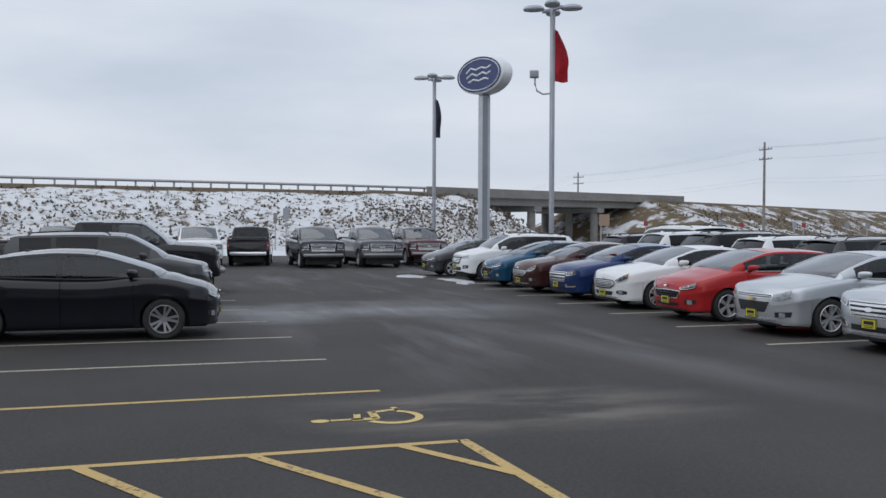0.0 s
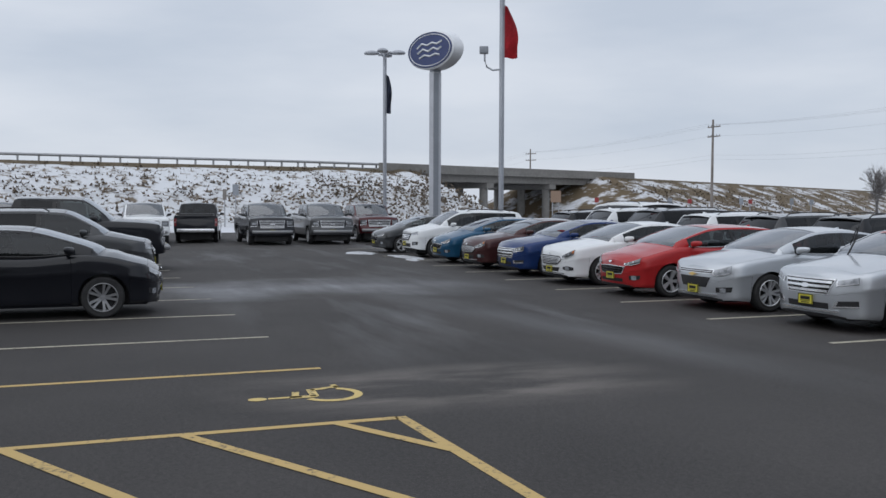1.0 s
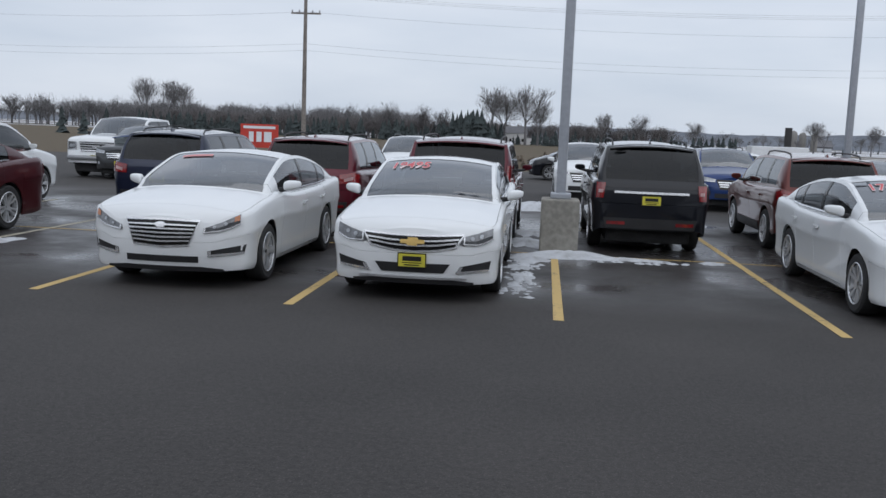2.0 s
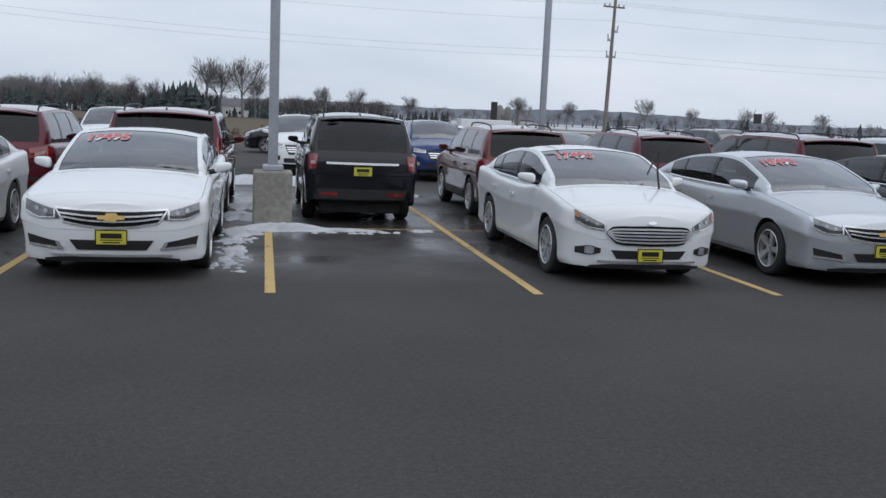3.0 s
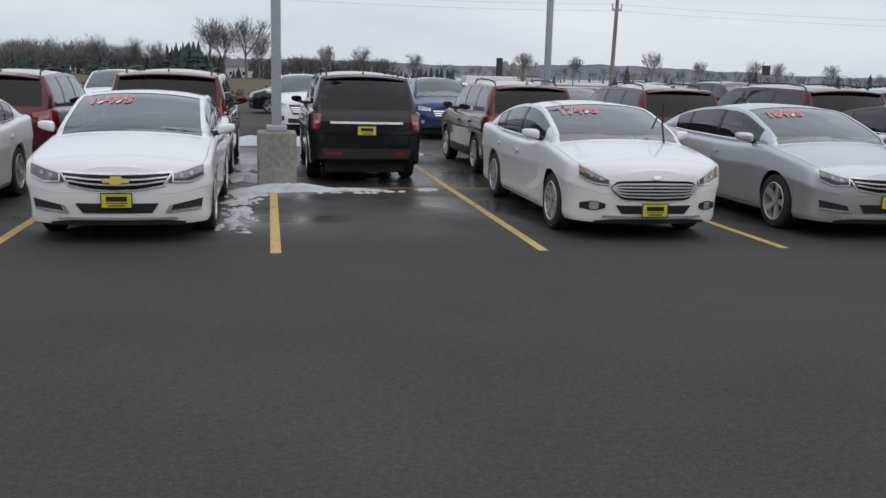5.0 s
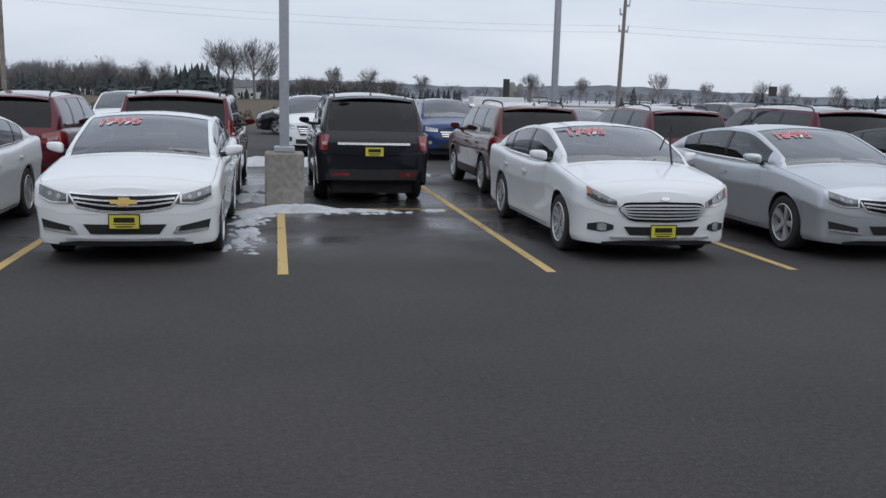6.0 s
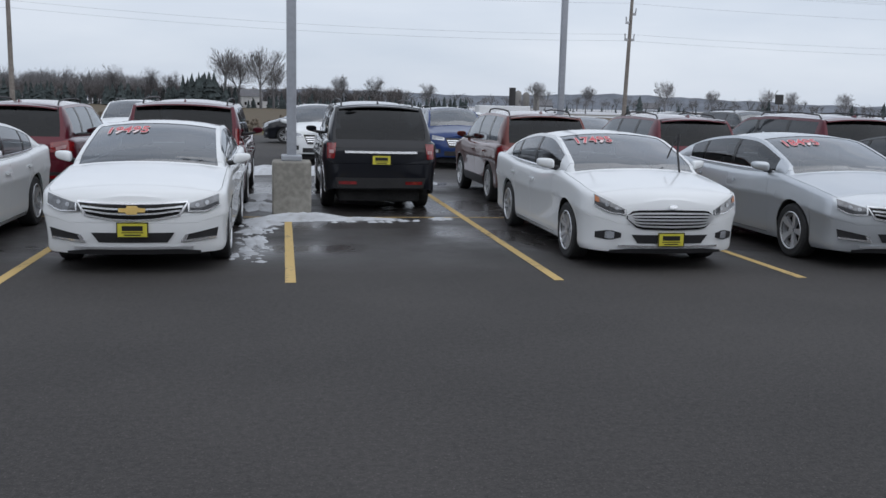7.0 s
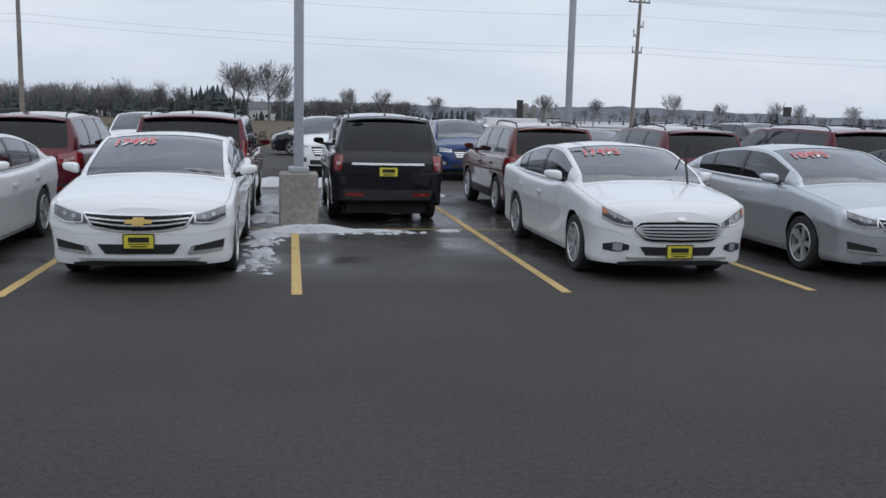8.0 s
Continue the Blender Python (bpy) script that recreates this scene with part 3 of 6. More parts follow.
    for i, (r0, r1) in enumerate(zip(rows, rows[1:])):
        for k in range(n - 1):
            bm.faces.new((r0[k], r0[k + 1], r1[k + 1], r1[k]))
            level.append(min(k, n - 2 - k)); mid_x.append((xs[i] + xs[i + 1]) / 2)
    for r, xe in ((rows[0], -a), (rows[-1], a)):
        # the end is closed by a bowed sheet
        nc, prev = 12, None
        for k in range(n // 2 + 1):
            p, q = r[k], r[n - 1 - k]
            if p is q: cur = [p] * (nc + 1)
            else:
                cur = [p]
                for j in range(1, nc):
                    y = p.co.y + (q.co.y - p.co.y) * j / nc
                    cur.append(bm.verts.new(warp(xe, y, p.co.z)))
                cur.append(q)
            if prev:
                for j in range(nc):
                    vs = []
                    for v in (prev[j], prev[j + 1], cur[j + 1], cur[j]):
                        if v not in vs: vs.append(v)
                    if len(vs) > 2:
                        bm.faces.new(vs); level.append(k - 1); mid_x.append(xe)
            prev = cur
    bmesh.ops.recalc_face_normals(bm, faces=bm.faces[:])
    bm.normal_update()
    bm.faces.index_update()
    bvh = BVHTree.FromBMesh(bm)

    def panel(f):
        """The panel or pane that a face lies in."""
        c, k, x = f.calc_center_median(), level[f.index], mid_x[f.index]
        side = "near" if c.y > 0 else "far"
        if k >= b0 + 6 and x1 < x < x0 - .02: return "windscreen"
        if k >= b0 + 6 and x3 + .03 < x < x2 - .03: return "rear_window"
        if b0 < k < b0 + 4 and dark1 < x < dark0:
            for i, (p, q, g) in enumerate(panes_at):
                if q < x < p: return f"pane_{g}_{side}"
            return f"pillar_{sum(x < p[0] for p in panes_at)}_{side}"
        if hood1 < x < hood0 and k >= nbody - 1: return "bonnet"
        for i in range(len(doors) - 1):
            if a - doors[i + 1] < x < a - doors[i] and k < nbody - 1 and c.z > sill + .06: return f"door_{i}_{side}"
        if x > max(xf + arch + .003, a - S.get("bumper", .9)) and k < 7: return "front_bumper"
        if x < xr - arch - .003 and k < 7: return "rear_bumper"
        if S.get("boot") and x < a - S["boot"] and k >= nbody - 1: return "boot_lid"
        if x == -a and not S.get("boot"): return "tailgate"
        return "body"
    groups = {}
    for f in bm.faces: groups.setdefault(panel(f), []).append(f.index)
    for key, ids in sorted(groups.items()):
        sub = bm.copy(); sub.faces.ensure_lookup_table()
        keep = set(ids)
        bmesh.ops.delete(sub, geom=[f for f in sub.faces if f.index not in keep], context="FACES")
        if key in ("windscreen", "rear_window") or key.startswith("pane_"):
            for v in sub.verts: v.co -= v.normal * .005
            front = key == "windscreen" or "front_window" in key
            part(key if not key.startswith("pane_") else "window", sub, MAT["glass" if key == "windscreen" else "glass_side" if front or not S.get("privacy") else "glass_dark"], car, smooth=60, recalc=False)
            continue
        if key != "body" and not key.startswith("pillar"):
            edge = [v for v in sub.verts if v.is_boundary]
            bmesh.ops.inset_region(sub, faces=sub.faces[:], thickness=0.005, depth=0.0, use_boundary=True, use_even_offset=False)
            for v in edge:
                if v.is_valid: v.co -= v.normal * 0.009
        nm = "door" if key.startswith("door") else "pillar_trim" if key.startswith("pillar") else key
        mat = MAT["gloss_black"] if key.startswith("pillar") else paint_m
        if nm in S.get("black_panels", ()): mat = MAT["black"]
        ob = part(nm, sub, mat, car, smooth=50, recalc=False)
        if key.startswith("door"):
            i = int(key.split("_")[1]); sg = 1 if key.endswith("near") else -1
            hx, hz = a - doors[i + 1] + .14, curve_at(top_pts, a - doors[i + 1] + .14) - S.get("handle_drop", .15)
            hb = shell_patch(bvh, [(hx - .09, hz + .016), (hx + .09, hz + .016)], [(hx - .09, hz - .016), (hx + .09, hz - .016)], 4, 1, "+y" if sg > 0 else "-y", .006, .03)
            part("door_handle", hb, MAT["chrome"] if S.get("chrome_handles") else paint_m, ob, smooth=50)
    bm.free()
    # underside
    ub = box_bm(-a + .25, a - .22, -W + .27, W - .27, .17, .62, bevel=.04)
    part("underbody", ub, MAT["under"], car)
    for c in (xf, xr):
        for sg in (1, -1):
            liner = bmesh.new()
            ring = []
            for k in range(13):
                t = math.pi * k / 12
                ring.append([liner.verts.new((c + arch * math.cos(t), sg * yy, R + (arch - .005) * math.sin(t))) for yy in (W * .945, W - .28)])
            for p, q in zip(ring, ring[1:]):
                liner.faces.new((p[0], p[1], q[1], q[0]))
            part("wheel_liner", liner, MAT["under"], car)
            key = (round(R, 3), S.get("spokes", 5), S.get("rim_mat", "rim"))
            if key not in WHEELS:
                ty, ri, di = wheel_meshes(R, S.get("spokes", 5), False)
                a_, b_, c_ = part("wheel", ty, MAT["tyre"], smooth=35), part("rim", ri, MAT[S.get("rim_mat", "rim")], smooth=30), part("brake_disc", di, MAT["rim_shade"])
                WHEELS[key] = (a_.data, b_.data, c_.data)
                for o in (a_, b_, c_): bpy.data.objects.remove(o)
            dt = WHEELS[key]
            wh = new("wheel", dt[0]); wh.parent = car
            wh.matrix_basis = pose(c, sg * (W - .135), R, 0, 0 if c == xf else 27, 180 if sg > 0 else 0)
            for nm, d in (("rim", dt[1]), ("brake_disc", dt[2])):
                o = new(nm, d); o.parent = wh
    wb, wt = W * wide, W * narrow
    zf, zr = deck(x0)[0] - .02, deck(x3)[0] - .02
    # window trim
    for sg in (1, -1):
        if S.get("side_trim"):
            part("window_trim", tube_bm([Vector(warp(x, sg * (p[0] + .004), p[1] - .004)) for p, _, x in belt], .011, 5), MAT[S["side_trim"]], car, smooth=60)
    # inside
    ib = box_bm(x3 + .15, x0 - .22, -wb + .09, wb - .09, min(zf, zr) - .42, min(zf, zr) - .10)
    part("cabin_floor", ib, MAT["seat"], car)
    db_ = box_bm(x0 - .62, x0 - .16, -wb + .12, wb - .12, zf - .13, zf + .03, bevel=.04)
    part("dashboard", db_, MAT["seat"], car, smooth=40)
    seat_rows = [x0 - 1.25, x0 - 2.15] + ([x0 - 2.95] if S.get("third_row") else [])
    for rx in seat_rows:
        if rx < x3 + .35: continue
        for sy in (-.38, .38):
            sb = bmesh.new()
            lean = pose(rx, sy * W / .92, zf - .12, 0, -14, 0)
            add_box(sb, -.06, .06, -.24, .24, -.25, .26, bevel=.05, m=lean)
            add_box(sb, -.05, .05, -.13, .13, .29, .46, bevel=.045, m=lean)
            part("seat", sb, MAT["seat"], car, smooth=40)
    sw = bmesh.new()
    add_tube(sw, [Vector((0, .18 * math.cos(t), .18 * math.sin(t))) for t in [2 * math.pi * k / 16 for k in range(17)]], .015, 5)
    bmesh.ops.transform(sw, matrix=pose(x0 - .68, .37, zf - .02, 0, -25, 0), verts=sw.verts[:])
    part("steering_wheel", sw, MAT["black"], car, smooth=40)
    rv = box_bm(x1 + .02, x1 + .05, -.12, .12, roof - .20, roof - .13, bevel=.01)
    part("rear_view_mirror", rv, MAT["black"], car)
    # door mirrors
    for sg in (1, -1):
        mx, mz = x0 - .40, curve_at(top_pts, x0 - .40) + .085
        mb = bmesh.new()
        bmesh.ops.create_icosphere(mb, subdivisions=3, radius=1.0)
        for v in mb.verts:
            c = Vector([math.copysign(abs(u) ** .62, u) for u in v.co])
            q = c.y * sg
            v.co = Vector((mx + (c.x * .085 if c.x > 0 else c.x * .022) * (1 - .25 * q) - .035 * q, sg * (W + .075 + q * .100), mz + .012 * q + c.z * .058 * (1 - .22 * q)))
        ob = part("door_mirror", mb, MAT["black"] if S.get("black_mirror") else paint_m, car, smooth=50)
        arm = tube_bm([(mx, sg * (W - .11), mz - .070), (mx + .01, sg * (W - .02), mz - .055), (mx + .015, sg * (W + .05), mz - .035)], [.034, .028, .024], 8)
        part("mirror_arm", arm, MAT["black"], ob, smooth=50)
    # front
    F = S["front"]

    def both(nm, top, bottom, mat, nx_=5, nz_=2, lift=.006, thick=.008, axis="+x", parent=car):
        made = []
        for fl in (False, True):
            t_, b_ = (top, bottom) if not fl else (mirror_line(top), mirror_line(bottom))
            made.append(part(nm, shell_patch(bvh, t_, b_, nx_, nz_, axis, lift, thick), mat, parent, smooth=40))
        return made

    def centre(nm, top, bottom, mat, nx_=10, nz_=2, lift=.006, thick=.008, axis="+x", parent=car):
        return part(nm, shell_patch(bvh, top, bottom, nx_, nz_, axis, lift, thick), mat, parent, smooth=40)
    lights = both("headlight", F["lamp"][0], F["lamp"][1], MAT[F.get("lamp_mat", "lamp_dark")], 8, 3, .004, .012)
    for i, h in enumerate(lights):
        (t0, b0) = F["lamp"]
        if i: t0, b0 = mirror_line(t0), mirror_line(b0)
        lx = lambda f, g: (t0[0][0] + (t0[-1][0] - t0[0][0]) * f, (t0[0][1] + (t0[-1][1] - t0[0][1]) * f) * (1 - g) + (b0[0][1] + (b0[-1][1] - b0[0][1]) * f) * g)
        for f0 in (.30, .60):
            (cy, cz), (_, zu), (_, zd) = lx(f0, .5), lx(f0, .18), lx(f0, .82)
            r_ = (zu - zd) * .36
            arc = [math.pi * k / 6 for k in range(7)]
            part("reflector", shell_patch(bvh, [(cy - r_ * math.cos(t), cz + r_ * math.sin(t)) for t in arc], [(cy - r_ * math.cos(t), cz - r_ * math.sin(t)) for t in arc], 8, 2, "+x", .019, .004), MAT["lamp"], h, smooth=40)
        edge = [lx(k / 6, 1.0) for k in range(7)]
        edge = [(y, curve_at([(abs(u), v) for u, v in b0], abs(y))) for y, _ in edge]
        part("lamp_trim", shell_patch(bvh, [(y, z + .012) for y, z in edge], edge, 8, 1, "+x", .017, .006), MAT["chrome"], h, smooth=40)
        inner = [lx(0, 0), lx(.05, 0)], [lx(0, 1), lx(.05, 1)]
        part("lamp_trim", shell_patch(bvh, inner[0], inner[1], 1, 3, "+x", .017, .006), MAT["chrome"], h, smooth=40)
        if F.get("amber"):
            q = [lx(.84, .12), lx(.98, .12)], [lx(.84, .6), lx(.98, .6)]
            part("side_marker", shell_patch(bvh, q[0], q[1], 2, 1, "+x", .018, .004), MAT["amber"], h, smooth=40)
    g_top, g_bot = F["grille"]
    if F.get("frame", True):
        grow = .018
        gt = [(y * (1 + .04) , z + grow) for y, z in g_top]; gb = [(y * 1.04, z - grow) for y, z in g_bot]
        centre("grille_frame", gt, gb, MAT[F.get("frame_mat", "chrome")], 14, 3, .002, .012)
    gr = centre("grille", g_top, g_bot, MAT["gloss_black"], 14, 3, .010, .008)
    nb = F.get("bars", 3)
    for i in range(nb):
        t = (i + 1) / (nb + 1) if not F.get("full_bars") else (i + .5) / nb
        hw = F.get("bar_half", .022) / 2
        line = [(p[0] + (q[0] - p[0]) * t, p[1] + (q[1] - p[1]) * t) for p, q in zip(g_top, g_bot)]
        line = [(y * .985, z) for y, z in line]
        part("grille_bar", shell_patch(bvh, [(y, z + hw) for y, z in line], [(y, z - hw) for y, z in line], 14, 1, "+x", .018, .016), MAT[F.get("bar_mat", "chrome")], gr, smooth=40)
    if "intake" in F:
        centre("lower_intake", F["intake"][0], F["intake"][1], MAT["black"], 10, 2, .003, .006)
    if S.get("nose_low", 1) < .3:
        zl = S["nose_low"]
        centre("lower_valance", [(-W * .70, zl + .03), (-W * .45, zl + .055), (W * .45, zl + .055), (W * .70, zl + .03)], [(-W * .70, zl + .002), (W * .70, zl + .002)], MAT["black"], 16, 2, .003, .012)
    if "lip" in F:
        z = F["lip"]; hwid = F.get("lip_half", W * .62)
        centre("lower_trim", [(-hwid, z + .012), (hwid, z + .012)], [(-hwid, z - .012), (hwid, z - .012)], MAT[F.get("lip_mat", "chrome")], 14, 1, .016, .010)
    if "fog" in F:
        fg = both("fog_recess", F["fog"][0], F["fog"][1], MAT["black"], 5, 2, .003, .004)
        for i, h in enumerate(fg):
            sg = -1 if i else 1
            yc = sg * (F["fog"][0][0][0] * .55 + F["fog"][0][-1][0] * .45); zc = (F["fog"][0][0][1] + F["fog"][1][0][1]) / 2
            if F.get("fog_trim"):
                b0 = [(sg * p[0], p[1]) for p in F["fog"][1]]; t0 = [(sg * p[0], p[1]) for p in F["fog"][0]]
                in_ = .035 * sg
                part("fog_trim", shell_patch(bvh, [(p[0], p[1] + .022) for p in b0], [(p[0], p[1]) for p in b0], 5, 1, "+x", .008, .010), MAT["chrome"], h, smooth=40)
                part("fog_trim", shell_patch(bvh, [t0[0], (t0[0][0] + in_, t0[0][1])], [b0[0], (b0[0][0] + in_, b0[0][1])], 1, 2, "+x", .008, .010), MAT["chrome"], h, smooth=40)
            else:
                part("fog_light", shell_patch(bvh, [(yc - .045, zc + .035), (yc, zc + .045), (yc + .045, zc + .035)], [(yc - .045, zc - .035), (yc, zc - .045), (yc + .045, zc - .035)], 4, 2, "+x", .010, .008), MAT["lamp"], h, smooth=40)

    def number_plate(axis, z, big):
        w_, h_ = .152, .078
        sx = 1 if axis == "+x" else -1
        hit = [bvh.ray_cast(Vector((sx * 6, yy, zz)), Vector((-sx, 0, 0)))[0] for yy in (-.12, 0, .12) for zz in (z - .05, z, z + .05)]
        xp = max(sx * h.x for h in hit if h) + .004
        rot = pose(sx * xp, 0, z, 0, 0, 0 if sx > 0 else 180)
        pl = part("number_plate", box_bm(0, .014, -w_, w_, -h_, h_, bevel=.005), MAT["plate"], car, "yellow dealer plate with dark bars", at=rot)
        bb = bmesh.new()
        for z0, z1, y0, y1 in ((-h_, -h_ + .010, -w_, w_), (h_ - .010, h_, -w_, w_), (-h_, h_, -w_, -w_ + .010), (-h_, h_, w_ - .010, w_)):
            add_box(bb, .010, .0165, y0, y1, z0, z1)
        part("plate_frame", bb, MAT["plate_ink"], pl)
        for y0, y1, z0, z1 in ((-.100, .100, -.008, .042), (-.105, .105, -.030, -.022), (-.080, .080, -.056, -.044)):
            part("plate_bar", box_bm(.010, .017, y0, y1, z0, z1), MAT["plate_ink"], pl)
    if F.get("plate"): number_plate("+x", F["plate"], True)
    bz = F.get("badge")
    if bz:
        kind_, z, hw, hh, mat_ = bz
        if kind_ == "cross":
            centre("badge", [(-hw, z + hh * .45), (-hw * .4, z + hh * .5), (-hw * .38, z + hh), (hw * .38, z + hh), (hw * .5, z + hh * .5), (hw, z + hh * .45)],
                   [(-hw, z - hh * .45), (-hw * .5, z - hh * .5), (-hw * .38, z - hh), (hw * .38, z - hh), (hw * .4, z - hh * .5), (hw, z - hh * .45)], MAT[mat_], 15, 2, .034, .012)
        else:
            th = [math.pi * k / 8 for k in range(9)]
            centre("badge", [(-hw * math.cos(t), z + hh * math.sin(t)) for t in th], [(-hw * math.cos(t), z - hh * math.sin(t)) for t in th], MAT[mat_], 12, 2, .030, .012)
    # wipers
    if S.get("wipers", True):
        for y in (-.45, .12):
            wb_ = tube_bm([(x0 + .02, y, zf + .05), (x0 - .02, y + .28, zf + .065), (x0 - .09, y + .52, zf + .06)], .011, 5)
            part("wiper", wb_, MAT["black"], car)
    # rear
    B = S["rear"]
    tails = both("tail_light", B["lamp"][0], B["lamp"][1], MAT["tail"], 6, 4, .006, .014, "-x")
    for i, h in enumerate(tails):
        t0, b0 = B["lamp"]
        sg = -1 if i else 1
        q = [(sg * (t0[0][0] * .75 + t0[-1][0] * .25), t0[0][1] * .55 + b0[0][1] * .45), (sg * (t0[0][0] * .3 + t0[-1][0] * .7), t0[-1][1] * .55 + b0[-1][1] * .45)]
        part("reverse_lens", shell_patch(bvh, q, [(y, z - .05) for y, z in q], 3, 1, "-x", .022, .004), MAT["tail_clear"], h, smooth=40)
    if B.get("strip"):
        z = B["strip"]
        centre("chrome_strip", [(-W * .62, z + .018), (W * .62, z + .018)], [(-W * .62, z - .018), (W * .62, z - .018)], MAT["chrome"], 12, 1, .006, .014, "-x")
    if B.get("plate"): number_plate("-x", B["plate"], False)
    if B.get("lower"):
        centre("lower_cladding", [(-W * .78, B["lower"] + .12), (W * .78, B["lower"] + .12)], [(-W * .74, B["lower"] - .04), (W * .74, B["lower"] - .04)], MAT["black"], 12, 2, .006, .012, "-x")
    if B.get("reflectors"):
        z = B["reflectors"]
        both("reflector", [(W * .42, z + .025), (W * .72, z + .025)], [(W * .42, z - .025), (W * .72, z - .025)], MAT["tail"], 3, 1, .010, .012, "-x")
    if B.get("oval"):
        z = B["oval"]; th = [math.pi * k / 8 for k in range(9)]
        centre("badge", [(-.095 * math.cos(t), z + .038 * math.sin(t)) for t in th], [(-.095 * math.cos(t), z - .038 * math.sin(t)) for t in th], MAT["chrome"], 12, 2, .014, .01, "-x")
    if S.get("rails"):
        for sg in (1, -1):
            y = sg * wt * .86
            rb = bmesh.new()
            pts = [(xx, y, roof_z(xx) + dz) for xx, dz in ((x1 - .25, -.05), (x1 - .36, .012), ((x1 * 2 + x2) / 3, .03), ((x1 + x2 * 2) / 3, .03), (x2 + .30, .015), (x2 + .20, -.05))]
            add_tube(rb, pts, .015, 6)
            part("roof_rail", rb, MAT[S.get("rail_mat", "black")], car, smooth=40)
    if S.get("fin", True):
        fb = bmesh.new()
        v = [fb.verts.new(p) for p in ((x2 + .30, .022, roof_z(x2 + .30) - .012), (x2 + .30, -.022, roof_z(x2 + .30) - .012), (x2 + .12, .022, roof_z(x2 + .12) - .012), (x2 + .12, -.022, roof_z(x2 + .12) - .012), (x2 + .14, 0, roof_z(x2 + .14) + .05))]
        for q in ((0, 2, 4), (1, 4, 3), (0, 4, 1), (2, 3, 4)): fb.faces.new([v[i] for i in q])
        part("antenna_fin", fb, paint_m, car)
    if S.get("spoiler"):
        zs = roof_z(x2)
        sp = bmesh.new()
        lip = []
        for i in range(13):
            y = -1 + i / 6
            zz = zs - .012 - .045 * abs(y) ** 2.2
            lip.append([sp.verts.new((x2 + dx - .05 * (1 - y * y), y * wt * .95, zz + dz)) for dx, dz in ((.12, .008), (-.02, .004), (-.13, -.018), (-.135, -.036), (-.10, -.045), (.0, -.05))])
        for p, q in zip(lip, lip[1:]):
            for j in range(6): sp.faces.new((p[j], p[(j + 1) % 6], q[(j + 1) % 6], q[j]))
        sp.faces.new(lip[0]); sp.faces.new(lip[-1][::-1])
        part("roof_spoiler", sp, paint_m if S["spoiler"] != "black" else MAT["black"], car, smooth=40)
    if S.get("cladding"):
        for sg in ("+y", "-y"):
            part("sill_cladding", shell_patch(bvh, [(xr + arch + .03, sill + .16), (xf - arch - .03, sill + .16)], [(xr + arch + .03, sill + .01), (xf - arch - .03, sill + .01)], 10, 2, sg, .006, .012), MAT["black"], car, smooth=40)
    if S.get("bed"):
        e0, e1 = a - S["bed"][0], a - S["bed"][1]
        zt = curve_at(top_pts, (e0 + e1) / 2)
        fb = box_bm(e1, e0, -W * .78, W * .78, zt - .03, zt + .075, bevel=.03)
        part("bed_cover", fb, MAT["black"], car, smooth=40)
        gb = box_bm(-a - .06, -a + .06, -W * .86, W * .86, .52, .70, bevel=.04)
        part("step_bumper", gb, MAT["chrome"], car, smooth=40)
    if S.get("truck_bumper"):
        tb = box_bm(a - .10, a + .07, -W * .90, W * .90, .54, .68, bevel=.05)
        part("chrome_bumper", tb, MAT[S["truck_bumper"]], car, smooth=40)
    car["screen"] = [x0 + .05, x1 + .02, zf, roof - .05, wb, wt]
    car["paint"] = colour
    car["kind_key"] = len(SCREENS)
    SCREENS.append(bvh)
    return car


WHEELS = {}
SCREENS = []


def place_car(template, x, y, rz, colour=None, label="", group="", name=None, scale=1.0):
    """A copy of a finished car on its spot, in its own paint."""
    ob = copy_thing(template, pose(x, y, 0, 0, 0, rz))
    if scale != 1.0: ob.scale = (scale, scale, scale)
    if colour:
        old, fresh = PAINT[template["paint"]], PAINT[colour]
        for o in ob.children_recursive:
            if o.type == "MESH" and o.data.materials and o.data.materials[0] == old:
                o.material_slots[0].link = "OBJECT"
                o.material_slots[0].material = fresh
    if name: ob.name = name
    return tagged(ob, label, group=group)


def price(car, digits, side=1):
    """Red price figures stuck high on the windscreen."""
    xb, xt, zb, zt, wb, wt = car["screen"]
    up = Vector((xt - xb, 0, zt - zb)).normalized()
    f = .74
    p = Vector((xb + (xt - xb) * f + .055, side * wt * .46, zb + (zt - zb) * f + .012))
    across = Vector((0, 1, 0))
    rot = Matrix((across, up, across.cross(up))).transposed().to_4x4()
    nrm = across.cross(up)
    base = Matrix.Translation(p) @ rot @ pose(0, 0, 0, 0, 0, -3)
    bvh = SCREENS[car["kind_key"]]

    def laid(bm, lift):
        for v in bm.verts:
            w = base @ Vector((v.co.x, v.co.y * 1.45, 0))
            hit = bvh.ray_cast(w + nrm * .4, -nrm)[0]
            v.co = (hit or w) + nrm * lift
        return bm
    o = part("price_backing", laid(text_mesh(digits, .19, .010), .005), MAT["price_white"], car, "pale outline of price figures")
    part("price_figures", laid(text_mesh(digits, .19, .002), .008), MAT["price_red"], o, "red windscreen price " + digits)


